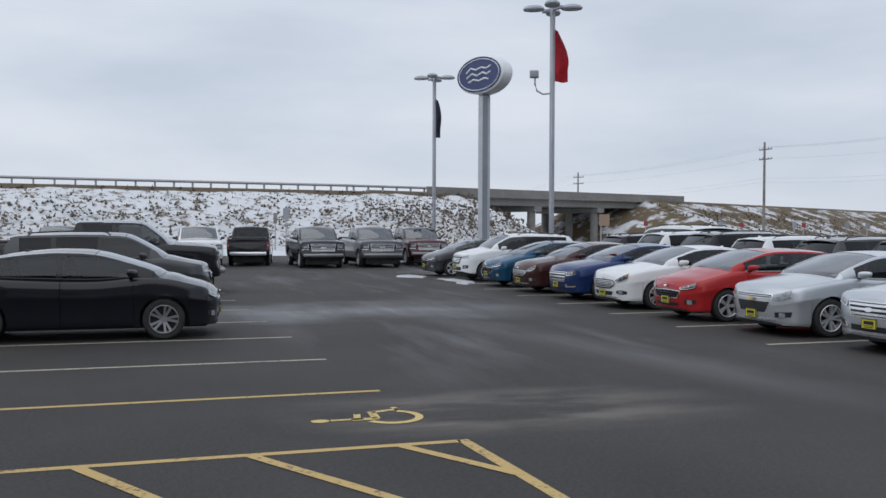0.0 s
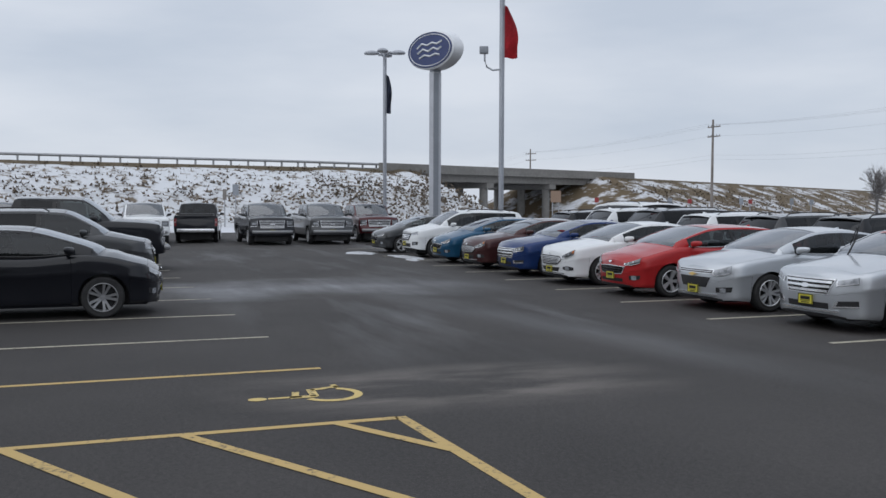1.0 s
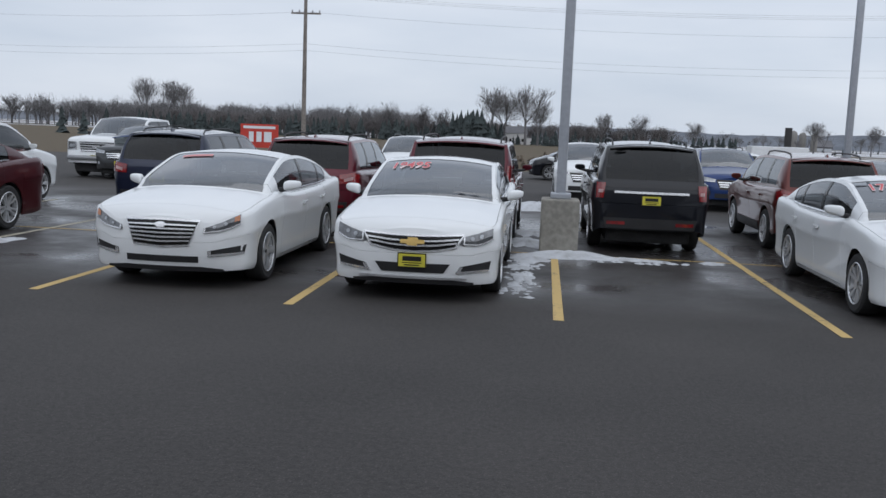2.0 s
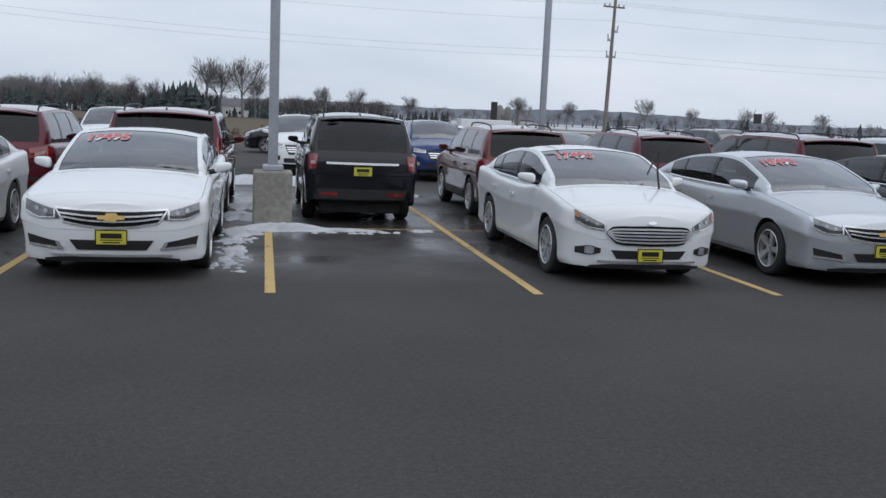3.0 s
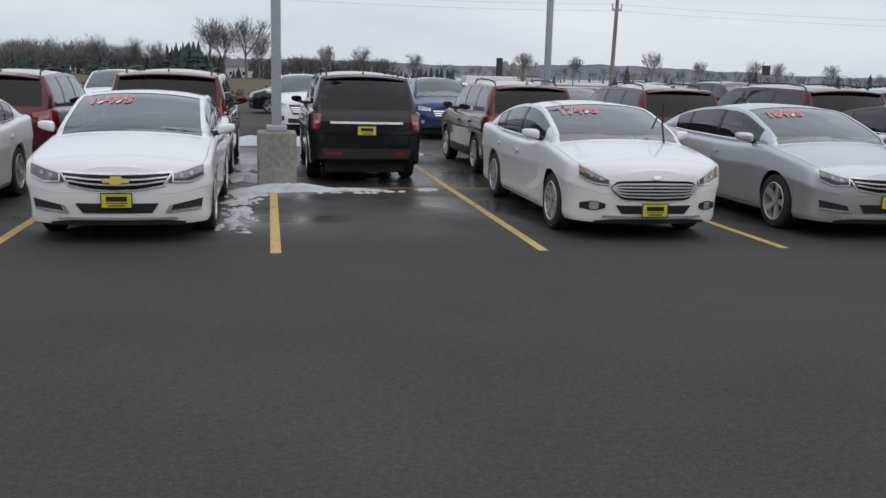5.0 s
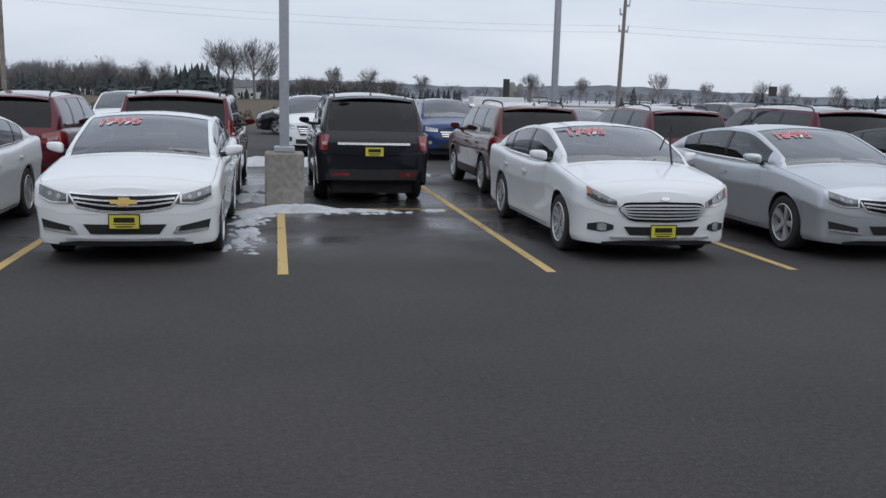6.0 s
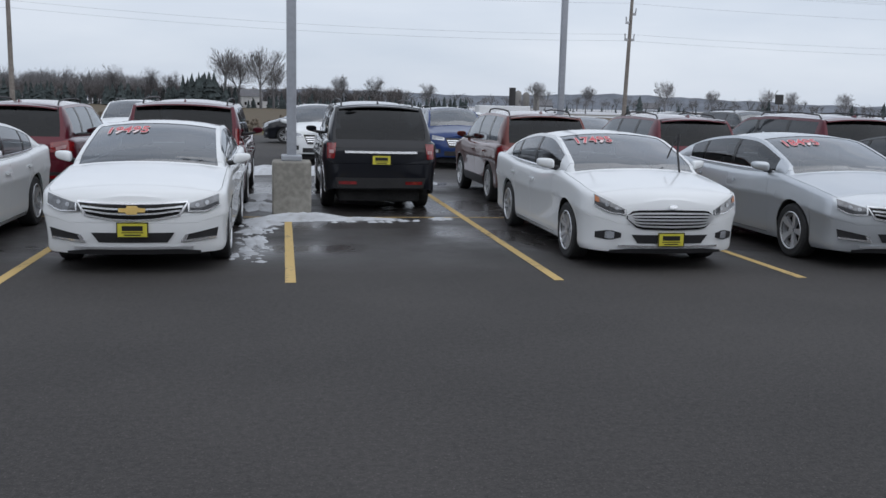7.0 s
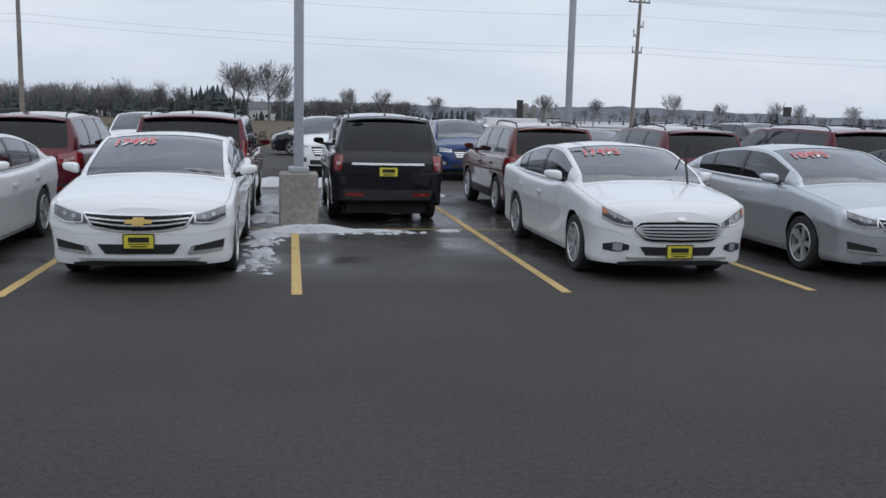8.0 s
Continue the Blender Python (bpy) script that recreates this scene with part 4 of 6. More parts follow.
def price_bar(car, side=-1):
    """A red strip for figures too far off to read."""
    xb, xt, zb, zt, wb, wt = car["screen"]
    up = Vector((xt - xb, 0, zt - zb)).normalized()
    nrm = Vector((0, 1, 0)).cross(up)
    bvh = SCREENS[car["kind_key"]]
    bm = bmesh.new()
    p = Vector((xb + (xt - xb) * .77, side * wt * .46, zb + (zt - zb) * .77))
    g = []
    for j in range(3):
        g.append([])
        for i in range(7):
            w = p + Vector((0, -.20 + .4 * i / 6, 0)) + up * (-.04 + .04 * j)
            hit = bvh.ray_cast(w + nrm * .4, -nrm)[0]
            g[-1].append(bm.verts.new((hit or w) + nrm * .006))
    for j in range(2):
        for i in range(6): bm.faces.new((g[j][i], g[j][i + 1], g[j + 1][i + 1], g[j + 1][i]))
    part("price_strip", bm, MAT["price_faint"], car, "faded red price strip")


def raised_wiper(car, y):
    """A wiper arm left standing off the windscreen."""
    xb, xt, zb, zt, wb, wt = car["screen"]
    part("raised_wiper", tube_bm([(xb + .16, y, zb + .04), (xb + .02, y + .02, zb + .30), (xb - .02, y + .05, zb + .52)], .014, 6), MAT["black"], car)
    part("wiper_blade", tube_bm([(xb - .0, y - .10, zb + .22), (xb - .01, y + .02, zb + .50)], .010, 5), MAT["black"], car)


def window_sheet(car, x, y, z, w, h):
    """A white paper form behind a side window."""
    part("window_form", box_bm(x - w / 2, x + w / 2, y - .004, y + .004, z - h / 2, z + h / 2), MAT["paper"], car, "white paper form in the window")


# ---- sizes of each kind of car; distances are measured back from the nose ----
def rect(y0, y1, z0, z1):
    return ([(y0, z1), (y1, z1)], [(y0, z0), (y1, z0)])


SEDAN = dict(length=4.87, width=1.85, roof=1.475, wheel=0.335, wheelbase=2.85, front_overhang=0.97, sill=0.19, nose_low=.20, spokes=10,
             top=[(0, .71), (.03, .755), (.12, .81), (.5, .895), (1.0, .96), (1.45, 1.005), (2.3, .965), (3.4, .985), (4.1, 1.035), (4.55, 1.06), (4.80, 1.03), (4.87, .90)],
             hood=(.22, 1.32), doors=[1.55, 2.62, 3.62], boot=4.18,
             cabin=dict(roof_drop=.085, x=(1.20, 2.18, 3.42, 4.42), side=[(1.52, 2.24, None), (1.72, 2.34, "front_window"), (2.60, 2.70, None), (2.68, 2.78, "rear_side"), (3.50, 3.34, None), (3.56, 3.40, "quarter"), (3.92, 3.58, None)]),
             front=dict(lamp=([(.51, .680), (.66, .755), (.82, .835)], [(.51, .625), (.66, .640), (.82, .720)]), grille=([(-.50, .615), (-.43, .675), (0, .685), (.43, .675), (.50, .615)], [(-.50, .585), (-.38, .475), (0, .465), (.38, .475), (.50, .585)]), bars=5, bar_half=.017, frame=False, bar_mat="rim",
                        intake=([(-.44, .41), (.44, .41)], [(-.37, .315), (.37, .315)]), fog=([(.55, .425), (.66, .455), (.80, .425)], [(.55, .375), (.66, .34), (.80, .36)]), lip=.285, plate=.36, badge=("oval", .715, .05, .018, "chrome"), amber=True),
             rear=dict(lamp=([(.46, .96), (.88, .98)], [(.46, .80), (.88, .78)]), plate=.62), side_trim="chrome")
SALOON = dict(SEDAN, length=5.11, wheelbase=2.84, front_overhang=1.02, roof=1.49, spokes=5, chrome_handles=False, nose_pow=4.5, nose_width=.66,
              top=[(0, .705), (.03, .75), (.12, .795), (.5, .875), (1.0, .945), (1.5, 1.0), (2.4, .985), (3.5, 1.005), (4.3, 1.055), (4.8, 1.075), (5.03, 1.04), (5.11, .9)],
              hood=(.20, 1.38), doors=[1.62, 2.72, 3.74], boot=4.36,
              cabin=dict(roof_drop=.08, x=(1.30, 2.28, 3.62, 4.64), side=[(1.58, 2.33, None), (1.80, 2.43, "front_window"), (2.70, 2.80, None), (2.78, 2.88, "rear_side"), (3.62, 3.50, None), (3.68, 3.56, "quarter"), (4.08, 3.76, None)]),
              front=dict(lamp=([(.53, .715), (.68, .755), (.83, .805)], [(.49, .635), (.68, .63), (.83, .695)]), grille=([(-.52, .725), (-.25, .71), (0, .705), (.25, .71), (.52, .725)], [(-.44, .610), (-.22, .570), (0, .560), (.22, .570), (.44, .610)]), bars=2, bar_half=.016,
                         intake=([(-.40, .425), (.40, .425)], [(-.33, .325), (.33, .325)]), fog=([(.50, .40), (.82, .465)], [(.46, .325), (.80, .355)]), fog_trim=True, lip=.272, lip_mat="rim", plate=.455, badge=("cross", .650, .125, .040, "gold")),
              rear=dict(lamp=([(.50, .98), (.88, .98)], [(.50, .80), (.88, .80)]), plate=.62))
BIGSEDAN = dict(SEDAN, length=5.15, width=1.93, roof=1.54, wheel=.355, wheelbase=2.87, front_overhang=1.02, spokes=10,
                top=[(0, .75), (.03, .80), (.12, .84), (.5, .915), (1.0, .985), (1.5, 1.05), (2.4, 1.03), (3.5, 1.045), (4.3, 1.10), (4.8, 1.12), (5.07, 1.08), (5.15, .94)],
                hood=(.20, 1.40), doors=[1.64, 2.74, 3.76], boot=4.40, rear_bumper_z=.66,
                cabin=dict(roof_drop=.08, x=(1.32, 2.26, 3.62, 4.64), side=[(1.60, 2.31, None), (1.82, 2.41, "front_window"), (2.72, 2.82, None), (2.80, 2.90, "rear_side"), (3.64, 3.50, None), (3.70, 3.56, "quarter"), (4.02, 3.76, None)]),
                front=dict(lamp=([(.55, .755), (.84, .825)], [(.55, .675), (.84, .725)]), grille=([(-.50, .765), (.50, .765)], [(-.40, .56), (.40, .56)]), bars=3, bar_half=.034, full_bars=True,
                           intake=rect(-.42, .42, .33, .42), fog=([(.56, .46), (.84, .48)], [(.50, .36), (.84, .38)]), fog_trim=True, lip=.305, plate=.45, badge=("oval", .66, .085, .034, "chrome"), lamp_mat="lamp"),
                rear=dict(lamp=([(.5, 1.02), (.9, 1.02)], [(.5, .84), (.9, .84)]), plate=.66))
MALIBU = dict(SEDAN, front=dict(lamp=([(.50, .73), (.66, .77), (.80, .82)], [(.50, .63), (.66, .64), (.80, .69)]), grille=([(-.48, .725), (.48, .725)], [(-.46, .675), (.46, .675)]), bars=1, bar_half=.012, frame_mat="chrome",
                                 intake=([(-.44, .60), (.44, .60)], [(-.34, .42), (.34, .42)]), fog=([(.56, .43), (.82, .45)], [(.56, .34), (.80, .36)]), lip=.30, plate=.38, lamp_mat="lamp", badge=("cross", .637, .085, .028, "gold")))
SONATA = dict(SEDAN, spokes=5, front=dict(lamp=([(.46, .675), (.64, .745), (.81, .83)], [(.46, .625), (.64, .65), (.81, .725)]), grille=([(-.40, .74), (0, .75), (.40, .74)], [(-.30, .50), (0, .48), (.30, .50)]), bars=5, bar_half=.016,
                                          intake=rect(-.40, .40, .30, .37), fog=([(.50, .43), (.86, .50)], [(.50, .37), (.84, .40)]), fog_trim=True, badge=("oval", .70, .06, .03, "chrome"), amber=True))
OLDFUSION = dict(SEDAN, front=dict(lamp=([(.52, .74), (.80, .80)], [(.52, .63), (.80, .68)]), grille=([(-.50, .72), (.50, .72)], [(-.42, .50), (.42, .50)]), bars=3, bar_half=.03, full_bars=True, frame_mat="chrome",
                                    intake=rect(-.38, .38, .30, .38), fog=([(.50, .42), (.80, .44)], [(.50, .34), (.78, .36)]), fog_trim=True, plate=.40))
HATCH = dict(SEDAN, length=4.36, width=1.82, roof=1.465, wheelbase=2.65, front_overhang=.90, wheel=.325, spokes=5,
             top=[(0, .66), (.03, .71), (.12, .765), (.45, .86), (.85, .95), (1.2, 1.01), (2.0, .975), (3.0, .995), (3.7, 1.04), (4.2, 1.06), (4.32, 1.0), (4.36, .88)],
             hood=(.20, 1.10), doors=[1.36, 2.42, 3.36], boot=None, spoiler=True, tail_width=.80,
             cabin=dict(roof_drop=.08, x=(1.04, 2.02, 3.62, 4.24), side=[(1.32, 2.09, None), (1.58, 2.2, "front_window"), (2.40, 2.52, None), (2.48, 2.60, "rear_side"), (3.32, 3.24, None), (3.40, 3.32, "quarter"), (3.86, 3.62, None)]),
             front=dict(lamp=([(.46, .68), (.64, .735), (.79, .80)], [(.46, .64), (.64, .645), (.79, .70)]), grille=([(-.46, .60), (0, .62), (.46, .60)], [(-.38, .48), (0, .46), (.38, .48)]), bars=2, bar_half=.012, bar_mat="black", frame_mat="chrome",
                        intake=rect(-.40, .40, .30, .37), fog=([(.58, .44), (.80, .45)], [(.58, .35), (.78, .37)]), plate=.42, badge=("oval", .70, .055, .022, "chrome")),
             rear=dict(lamp=([(.55, .98), (.86, 1.0)], [(.58, .76), (.86, .78)]), plate=.78))
FOCUS_SEDAN = dict(HATCH, front=dict(HATCH["front"], lamp_mat="lamp"), length=4.53, roof=1.43, side_trim="black", spokes=10, rim_mat="rim_gun", boot=4.0, spoiler=None,
                   top=[(0, .66), (.03, .71), (.12, .765), (.45, .86), (.85, .95), (1.2, .985), (2.0, .93), (3.0, .965), (3.7, 1.02), (4.2, 1.05), (4.45, 1.045), (4.53, .92)],
                   cabin=dict(roof_drop=.07, x=(1.00, 1.98, 3.15, 4.22), side=[(1.32, 2.09, None), (1.58, 2.2, "front_window"), (2.40, 2.52, None), (2.48, 2.60, "rear_side"), (3.30, 3.14, None), (3.36, 3.2, "quarter"), (3.70, 3.40, None)]))
SUV = dict(SEDAN, length=4.52, width=1.84, roof=1.68, wheelbase=2.69, front_overhang=.92, wheel=.35, sill=.27, arch_gap=.07, spokes=5, privacy=True, rails=True, spoiler=True, boot=None, cladding=True, tail_width=.84, tail_round=.35,
           nose_low=.34, tail_low=.40, rear_bumper_z=.70, black_mirror=False, side_trim=None,
           top=[(0, .84), (.03, .885), (.12, .925), (.45, .99), (.85, 1.06), (1.2, 1.11), (2.0, 1.06), (3.0, 1.07), (3.9, 1.09), (4.40, 1.085), (4.49, 1.05), (4.52, .97)], flat_rear=True,
           hood=(.20, 1.12), doors=[1.36, 2.40, 3.36],
           cabin=dict(x=(1.12, 1.92, 4.06, 4.45), narrow=.72, side=[(1.34, 2.0, None), (1.56, 2.1, "front_window"), (2.36, 2.44, None), (2.44, 2.52, "rear_side"), (3.26, 3.24, None), (3.36, 3.34, "quarter"), (3.98, 3.86, None)], rear_bow=.06),
           front=dict(lamp=([(.50, .87), (.82, .93)], [(.50, .79), (.82, .81)]), grille=([(-.46, .84), (.46, .84)], [(-.36, .62), (.36, .62)]), bars=3, bar_half=.026, lamp_mat="lamp", frame_mat="gloss_black",
                      intake=rect(-.50, .50, .38, .50), fog=([(.60, .56), (.82, .57)], [(.60, .44), (.80, .46)]), plate=.50, badge=("oval", .73, .075, .03, "chrome")),
           rear=dict(lamp=([(.58, 1.03), (.89, 1.08)], [(.58, .88), (.89, .90)]), plate=.80, lower=.46, reflectors=.50, oval=.925))
EXPLORER = dict(SUV, length=5.01, width=1.86, roof=1.79, wheelbase=2.86, front_overhang=.98, wheel=.375, third_row=True,
                top=[(0, .90), (.03, .95), (.12, .995), (.45, 1.06), (.95, 1.13), (1.35, 1.17), (2.2, 1.14), (3.2, 1.15), (4.4, 1.16), (4.88, 1.15), (4.98, 1.11), (5.01, 1.02)],
                hood=(.20, 1.25), doors=[1.5, 2.6, 3.64],
                cabin=dict(x=(1.26, 2.06, 4.44, 4.93), narrow=.74, side=[(1.48, 2.14, None), (1.74, 2.26, "front_window"), (2.56, 2.64, None), (2.64, 2.72, "rear_side"), (3.52, 3.50, None), (3.60, 3.58, "quarter"), (4.42, 4.24, None)], rear_bow=.06, wide=.91),
                rear=dict(lamp=([(.71, 1.12), (.85, 1.12)], [(.74, .88), (.85, .88)]), strip=.985, plate=.865, lower=.46, reflectors=.50))
MINIVAN = dict(EXPLORER, width=1.96, length=5.15, roof=1.75, wheelbase=3.08, front_overhang=.95, cladding=False, wheel=.345,
               top=[(0, .76), (.03, .81), (.12, .87), (.45, .98), (.85, 1.06), (1.15, 1.10), (2.2, 1.02), (3.4, 1.03), (4.6, 1.05), (5.02, 1.05), (5.12, 1.02), (5.15, .95)],
               hood=(.20, 1.0), doors=[1.30, 2.46, 3.60],
               cabin=dict(x=(1.06, 2.06, 4.74, 5.07), narrow=.78, side=[(1.28, 2.14, None), (1.62, 2.26, "front_window"), (2.44, 2.54, None), (2.54, 2.64, "rear_side"), (3.62, 3.60, None), (3.72, 3.70, "quarter"), (4.66, 4.52, None)], rear_bow=.06, wide=.92),
               rear=dict(lamp=([(.80, 1.30), (.97, 1.30)], [(.80, .86), (.97, .86)]), plate=.84, lower=.44))
PICKUP = dict(SUV, length=5.89, width=2.03, roof=1.93, wheelbase=3.68, front_overhang=.95, wheel=.40, sill=.42, arch_gap=.10, rails=False, spoiler=None, cladding=False, nose_pow=6, nose_width=.82, nose_round=.35, tail_width=.97, tail_round=.2, fin=False,
              nose_low=.46, tail_low=.55, bumper=.0, crown=.03, section=[(0.0, .95), (.2, .985), (.45, 1.0), (.8, 1.0), (.93, .985), (1.0, .94)], black_mirror=True,
              top=[(0, 1.02), (.04, 1.12), (.12, 1.18), (.5, 1.24), (1.0, 1.27), (1.4, 1.29), (2.2, 1.27), (3.6, 1.29), (3.75, 1.31), (5.0, 1.32), (5.84, 1.32), (5.89, 1.28)],
              hood=(.16, 1.30), doors=[1.62, 2.70, 3.62],
              cabin=dict(x=(1.42, 2.10, 3.56, 3.80), narrow=.80, side=[(1.60, 2.18, None), (1.86, 2.28, "front_window"), (2.66, 2.72, None), (2.76, 2.82, "rear_side"), (3.46, 3.42, None), (3.70, 3.54, None)], rear_bow=.03, wide=.90, roof_drop=.02),
              front=dict(lamp=([(.66, 1.10), (.96, 1.10)], [(.66, .86), (.96, .84)]), grille=([(-.56, 1.10), (.56, 1.10)], [(-.50, .80), (.50, .80)]), bars=4, bar_half=.030, bar_mat="rim", full_bars=True, lamp_mat="lamp_dark", frame_mat="rim", plate=.62, badge=("oval", .95, .12, .05, "chrome")),
              rear=dict(lamp=([(.88, 1.18), (1.0, 1.18)], [(.88, .82), (1.0, .82)]), plate=.62), bed=(3.90, 5.80), truck_bumper="rim_gun")


# ---- the ground ----
def sheet(name, mat, x0, x1, y0, y1, z, nx=1, ny=1, relief=0.0):
    bm = bmesh.new()
    g = [[bm.verts.new((x0 + (x1 - x0) * i / nx, y0 + (y1 - y0) * j / ny, z + (noise.noise((i * .7, j * .7, 3)) * relief))) for i in range(nx + 1)] for j in range(ny + 1)]
    for j in range(ny):
        for i in range(nx):
            bm.faces.new((g[j][i], g[j][i + 1], g[j + 1][i + 1], g[j + 1][i]))
    return part(name, bm, mat, smooth=True)


tagged(sheet("ground", MAT["field"], -2500, 2500, -2500, 2500, -0.06), "flat winter field with strips of old snow", "ground", kind="structure")
tagged(sheet("road", MAT["asphalt"], -62, 62, -70, 47, 0.0), "dark damp asphalt of the car lot", "asphalt", kind="structure")
tagged(sheet("verge", MAT["verge"], -58, 160, 47, 74, -0.03, 30, 6, .05), "strip of dry brown grass beyond the lot", "grass verge", kind="structure")
tagged(sheet("verge_far", MAT["verge"], -300, 60, 74, 215, -0.045, 30, 6, .02), "dry brown meadow below the trees", "meadow", kind="structure")

BAY = 2.74
ROW_Y, MID_Y = 9.0, 14.15


def stripe(name, label, mat, p, q, width, z=0.004):
    p, q = Vector((*p, 0)), Vector((*q, 0))
    d = (q - p).normalized(); s = Vector((-d.y, d.x, 0)) * width / 2
    bm = bmesh.new()
    n = max(2, int((q - p).length / .25))
    prev = None
    for i in range(n + 1):
        c = p + (q - p) * i / n
        e = (random.random() - .5) * .010
        cur = [bm.verts.new((c.x + s.x * (1 + e * 8), c.y + s.y * (1 + e * 8), z)), bm.verts.new((c.x - s.x, c.y - s.y, z))]
        if prev: bm.faces.new((prev[0], cur[0], cur[1], prev[1]))
        prev = cur
    return tagged(part(name, bm, mat), label, "road marking", "parking bay lines", "structure")


for k in range(-14, 9):
    stripe("bay_line", "worn yellow parking bay line on asphalt", MAT["yellow_line" if k > -3 else "pale_line"], (BAY * k, ROW_Y), (BAY * k, 19.3), .105)
stripe("divider_line", "thin worn yellow line between two parking rows", MAT["yellow_line"], (-38, MID_Y), (24, MID_Y), .06, .006)
# bays on the other side of the lane
for x, yl in ((-8.71, 2.15), (-11.32, 2.03), (-13.97, 1.86), (-16.73, 1.74), (-19.47, 1.62), (-22.2, 1.5), (-24.95, 1.4), (-27.7, 1.3), (-30.4, 1.2), (-33.1, 1.1)):
    stripe("bay_line", "pale yellow parking bay line on asphalt", MAT["yellow_line" if x > -12 else "pale_line"], (x, yl), (x, -4.4), .10)
stripe("hatch_edge", "thick yellow edge of hatched access aisle", MAT["yellow_line"], (-8.75, 2.18), (-6.02, 2.36), .11)
stripe("hatch_side", "thick yellow side of hatched access aisle", MAT["yellow_line"], (-6.07, 2.38), (-6.02, -4.4), .11)
for i, y in enumerate((1.64, .38, -.95, -2.28, -3.6)):
    stripe("hatch_bar", "diagonal yellow bar of hatched access aisle", MAT["yellow_line"], (-8.67, y - .03), (-6.07, y + 1.46) if i else (-7.57, 2.24), .105, .006)


def access_symbol():
    """The painted wheelchair sign: head, trunk, thigh, foot and an open wheel."""
    bm = bmesh.new()
    z = .005

    def poly(pts):
        bm.faces.new([bm.verts.new((x, y, z)) for x, y in pts])

    def bar(p, q, w):
        p, q = Vector(p), Vector(q); d = (q - p).normalized(); s = Vector((-d.y, d.x)) * w / 2
        poly([tuple(p + s), tuple(q + s), tuple(q - s), tuple(p - s)])
    # u runs from head to wheel, v across
    poly([(.10 * math.cos(t) * .9, .07 * math.sin(t)) for t in [2 * math.pi * k / 14 for k in range(14)]])
    bar((.10, 0), (.42, .0), .06); bar((.30, -.015), (.56, -.015), .10); bar((.36, .02), (.40, .22), .07)
    bar((.54, -.02), (.56, .30), .085); bar((.56, .27), (.86, .36), .075); bar((.84, .32), (.82, .46), .06)
    n = 20
    for k in range(n):
        t0, t1 = math.radians(-150 + 215 * k / n), math.radians(-150 + 215 * (k + 1) / n)
        c, r0, r1 = (.70, .02), .23, .31
        poly([(c[0] + r * math.cos(t), c[1] + r * math.sin(t)) for r, t in ((r0, t0), (r1, t0), (r1, t1), (r0, t1))])
    return bm


sym = part("access_symbol", access_symbol(), MAT["symbol"], at=pose(-9.85, 1.10, 0, 0, 0, 90) @ Matrix.Diagonal((1.02, 1.05, 1, 1)))
tagged(sym, "yellow painted wheelchair symbol on asphalt", "road marking", kind="structure")

# pavement before the building's side of the lot
pv = thing("pavement", "raised pale concrete pavement with kerb", "pavement", kind="structure")
x = -29.8
while x < -9:
    part("paving_slab", box_bm(x, x + 1.49, -9.5, -4.62, -.02, .15, bevel=.012), MAT["concrete"], pv)
    part("kerb_stone", box_bm(x, x + 1.49, -4.61, -4.44, -.02, .145, bevel=.02), MAT["concrete"], pv)
    x += 1.5


# unseen walls behind the camera, added so the car paint reflects something dark
tagged(part("wall_south", box_bm(-28, 22, -11.6, -11.1, 0, 6.8, bevel=.02), MAT["bridge"]), "unseen plain grey showroom wall, added to darken car reflections", "wall", kind="structure")
tagged(part("wall_east", box_bm(21.5, 22, -11.1, 3.5, 0, 6.8, bevel=.02), MAT["bridge"]), "unseen plain grey side wall, added to darken car reflections", "wall", kind="structure")


# ---- snow left on the asphalt ----
def snow_patch(x, y, rx, ry, h, seed, turn=0):
    rnd = random.Random(seed)
    bm = bmesh.new()
    n, rings = 30, 6
    ph = [rnd.uniform(0, 6.3) for _ in range(5)]
    prev = None
    c = bm.verts.new((0, 0, h))
    for r in range(1, rings + 1):
        cur = []
        for k in range(n):
            t = 2 * math.pi * k / n
            e = 1 + .22 * math.sin(2 * t + ph[0]) + .16 * math.sin(5 * t + ph[1]) + .10 * math.sin(9 * t + ph[2]) + rnd.uniform(-.06, .06)
            f = r / rings
            zz = max(-.002, h * (1 - f ** 1.6) * (1 + .5 * noise.noise((f * 3 + seed, math.cos(t) * 2, math.sin(t) * 2)))) if r < rings else -.002
            cur.append(bm.verts.new((rx * f * e * math.cos(t), ry * f * e * math.sin(t), zz)))
        for k in range(n):
            if prev: bm.faces.new((prev[k], cur[k], cur[(k + 1) % n], prev[(k + 1) % n]))
            else: bm.faces.new((c, cur[k], cur[(k + 1) % n]))
        prev = cur
    ob = part("snow_patch", bm, MAT["snow"], at=pose(x, y, 0.003, 0, 0, turn), smooth=True)
    return tagged(ob, "thin patch of dirty melting snow on asphalt", "snow", "snow patches")


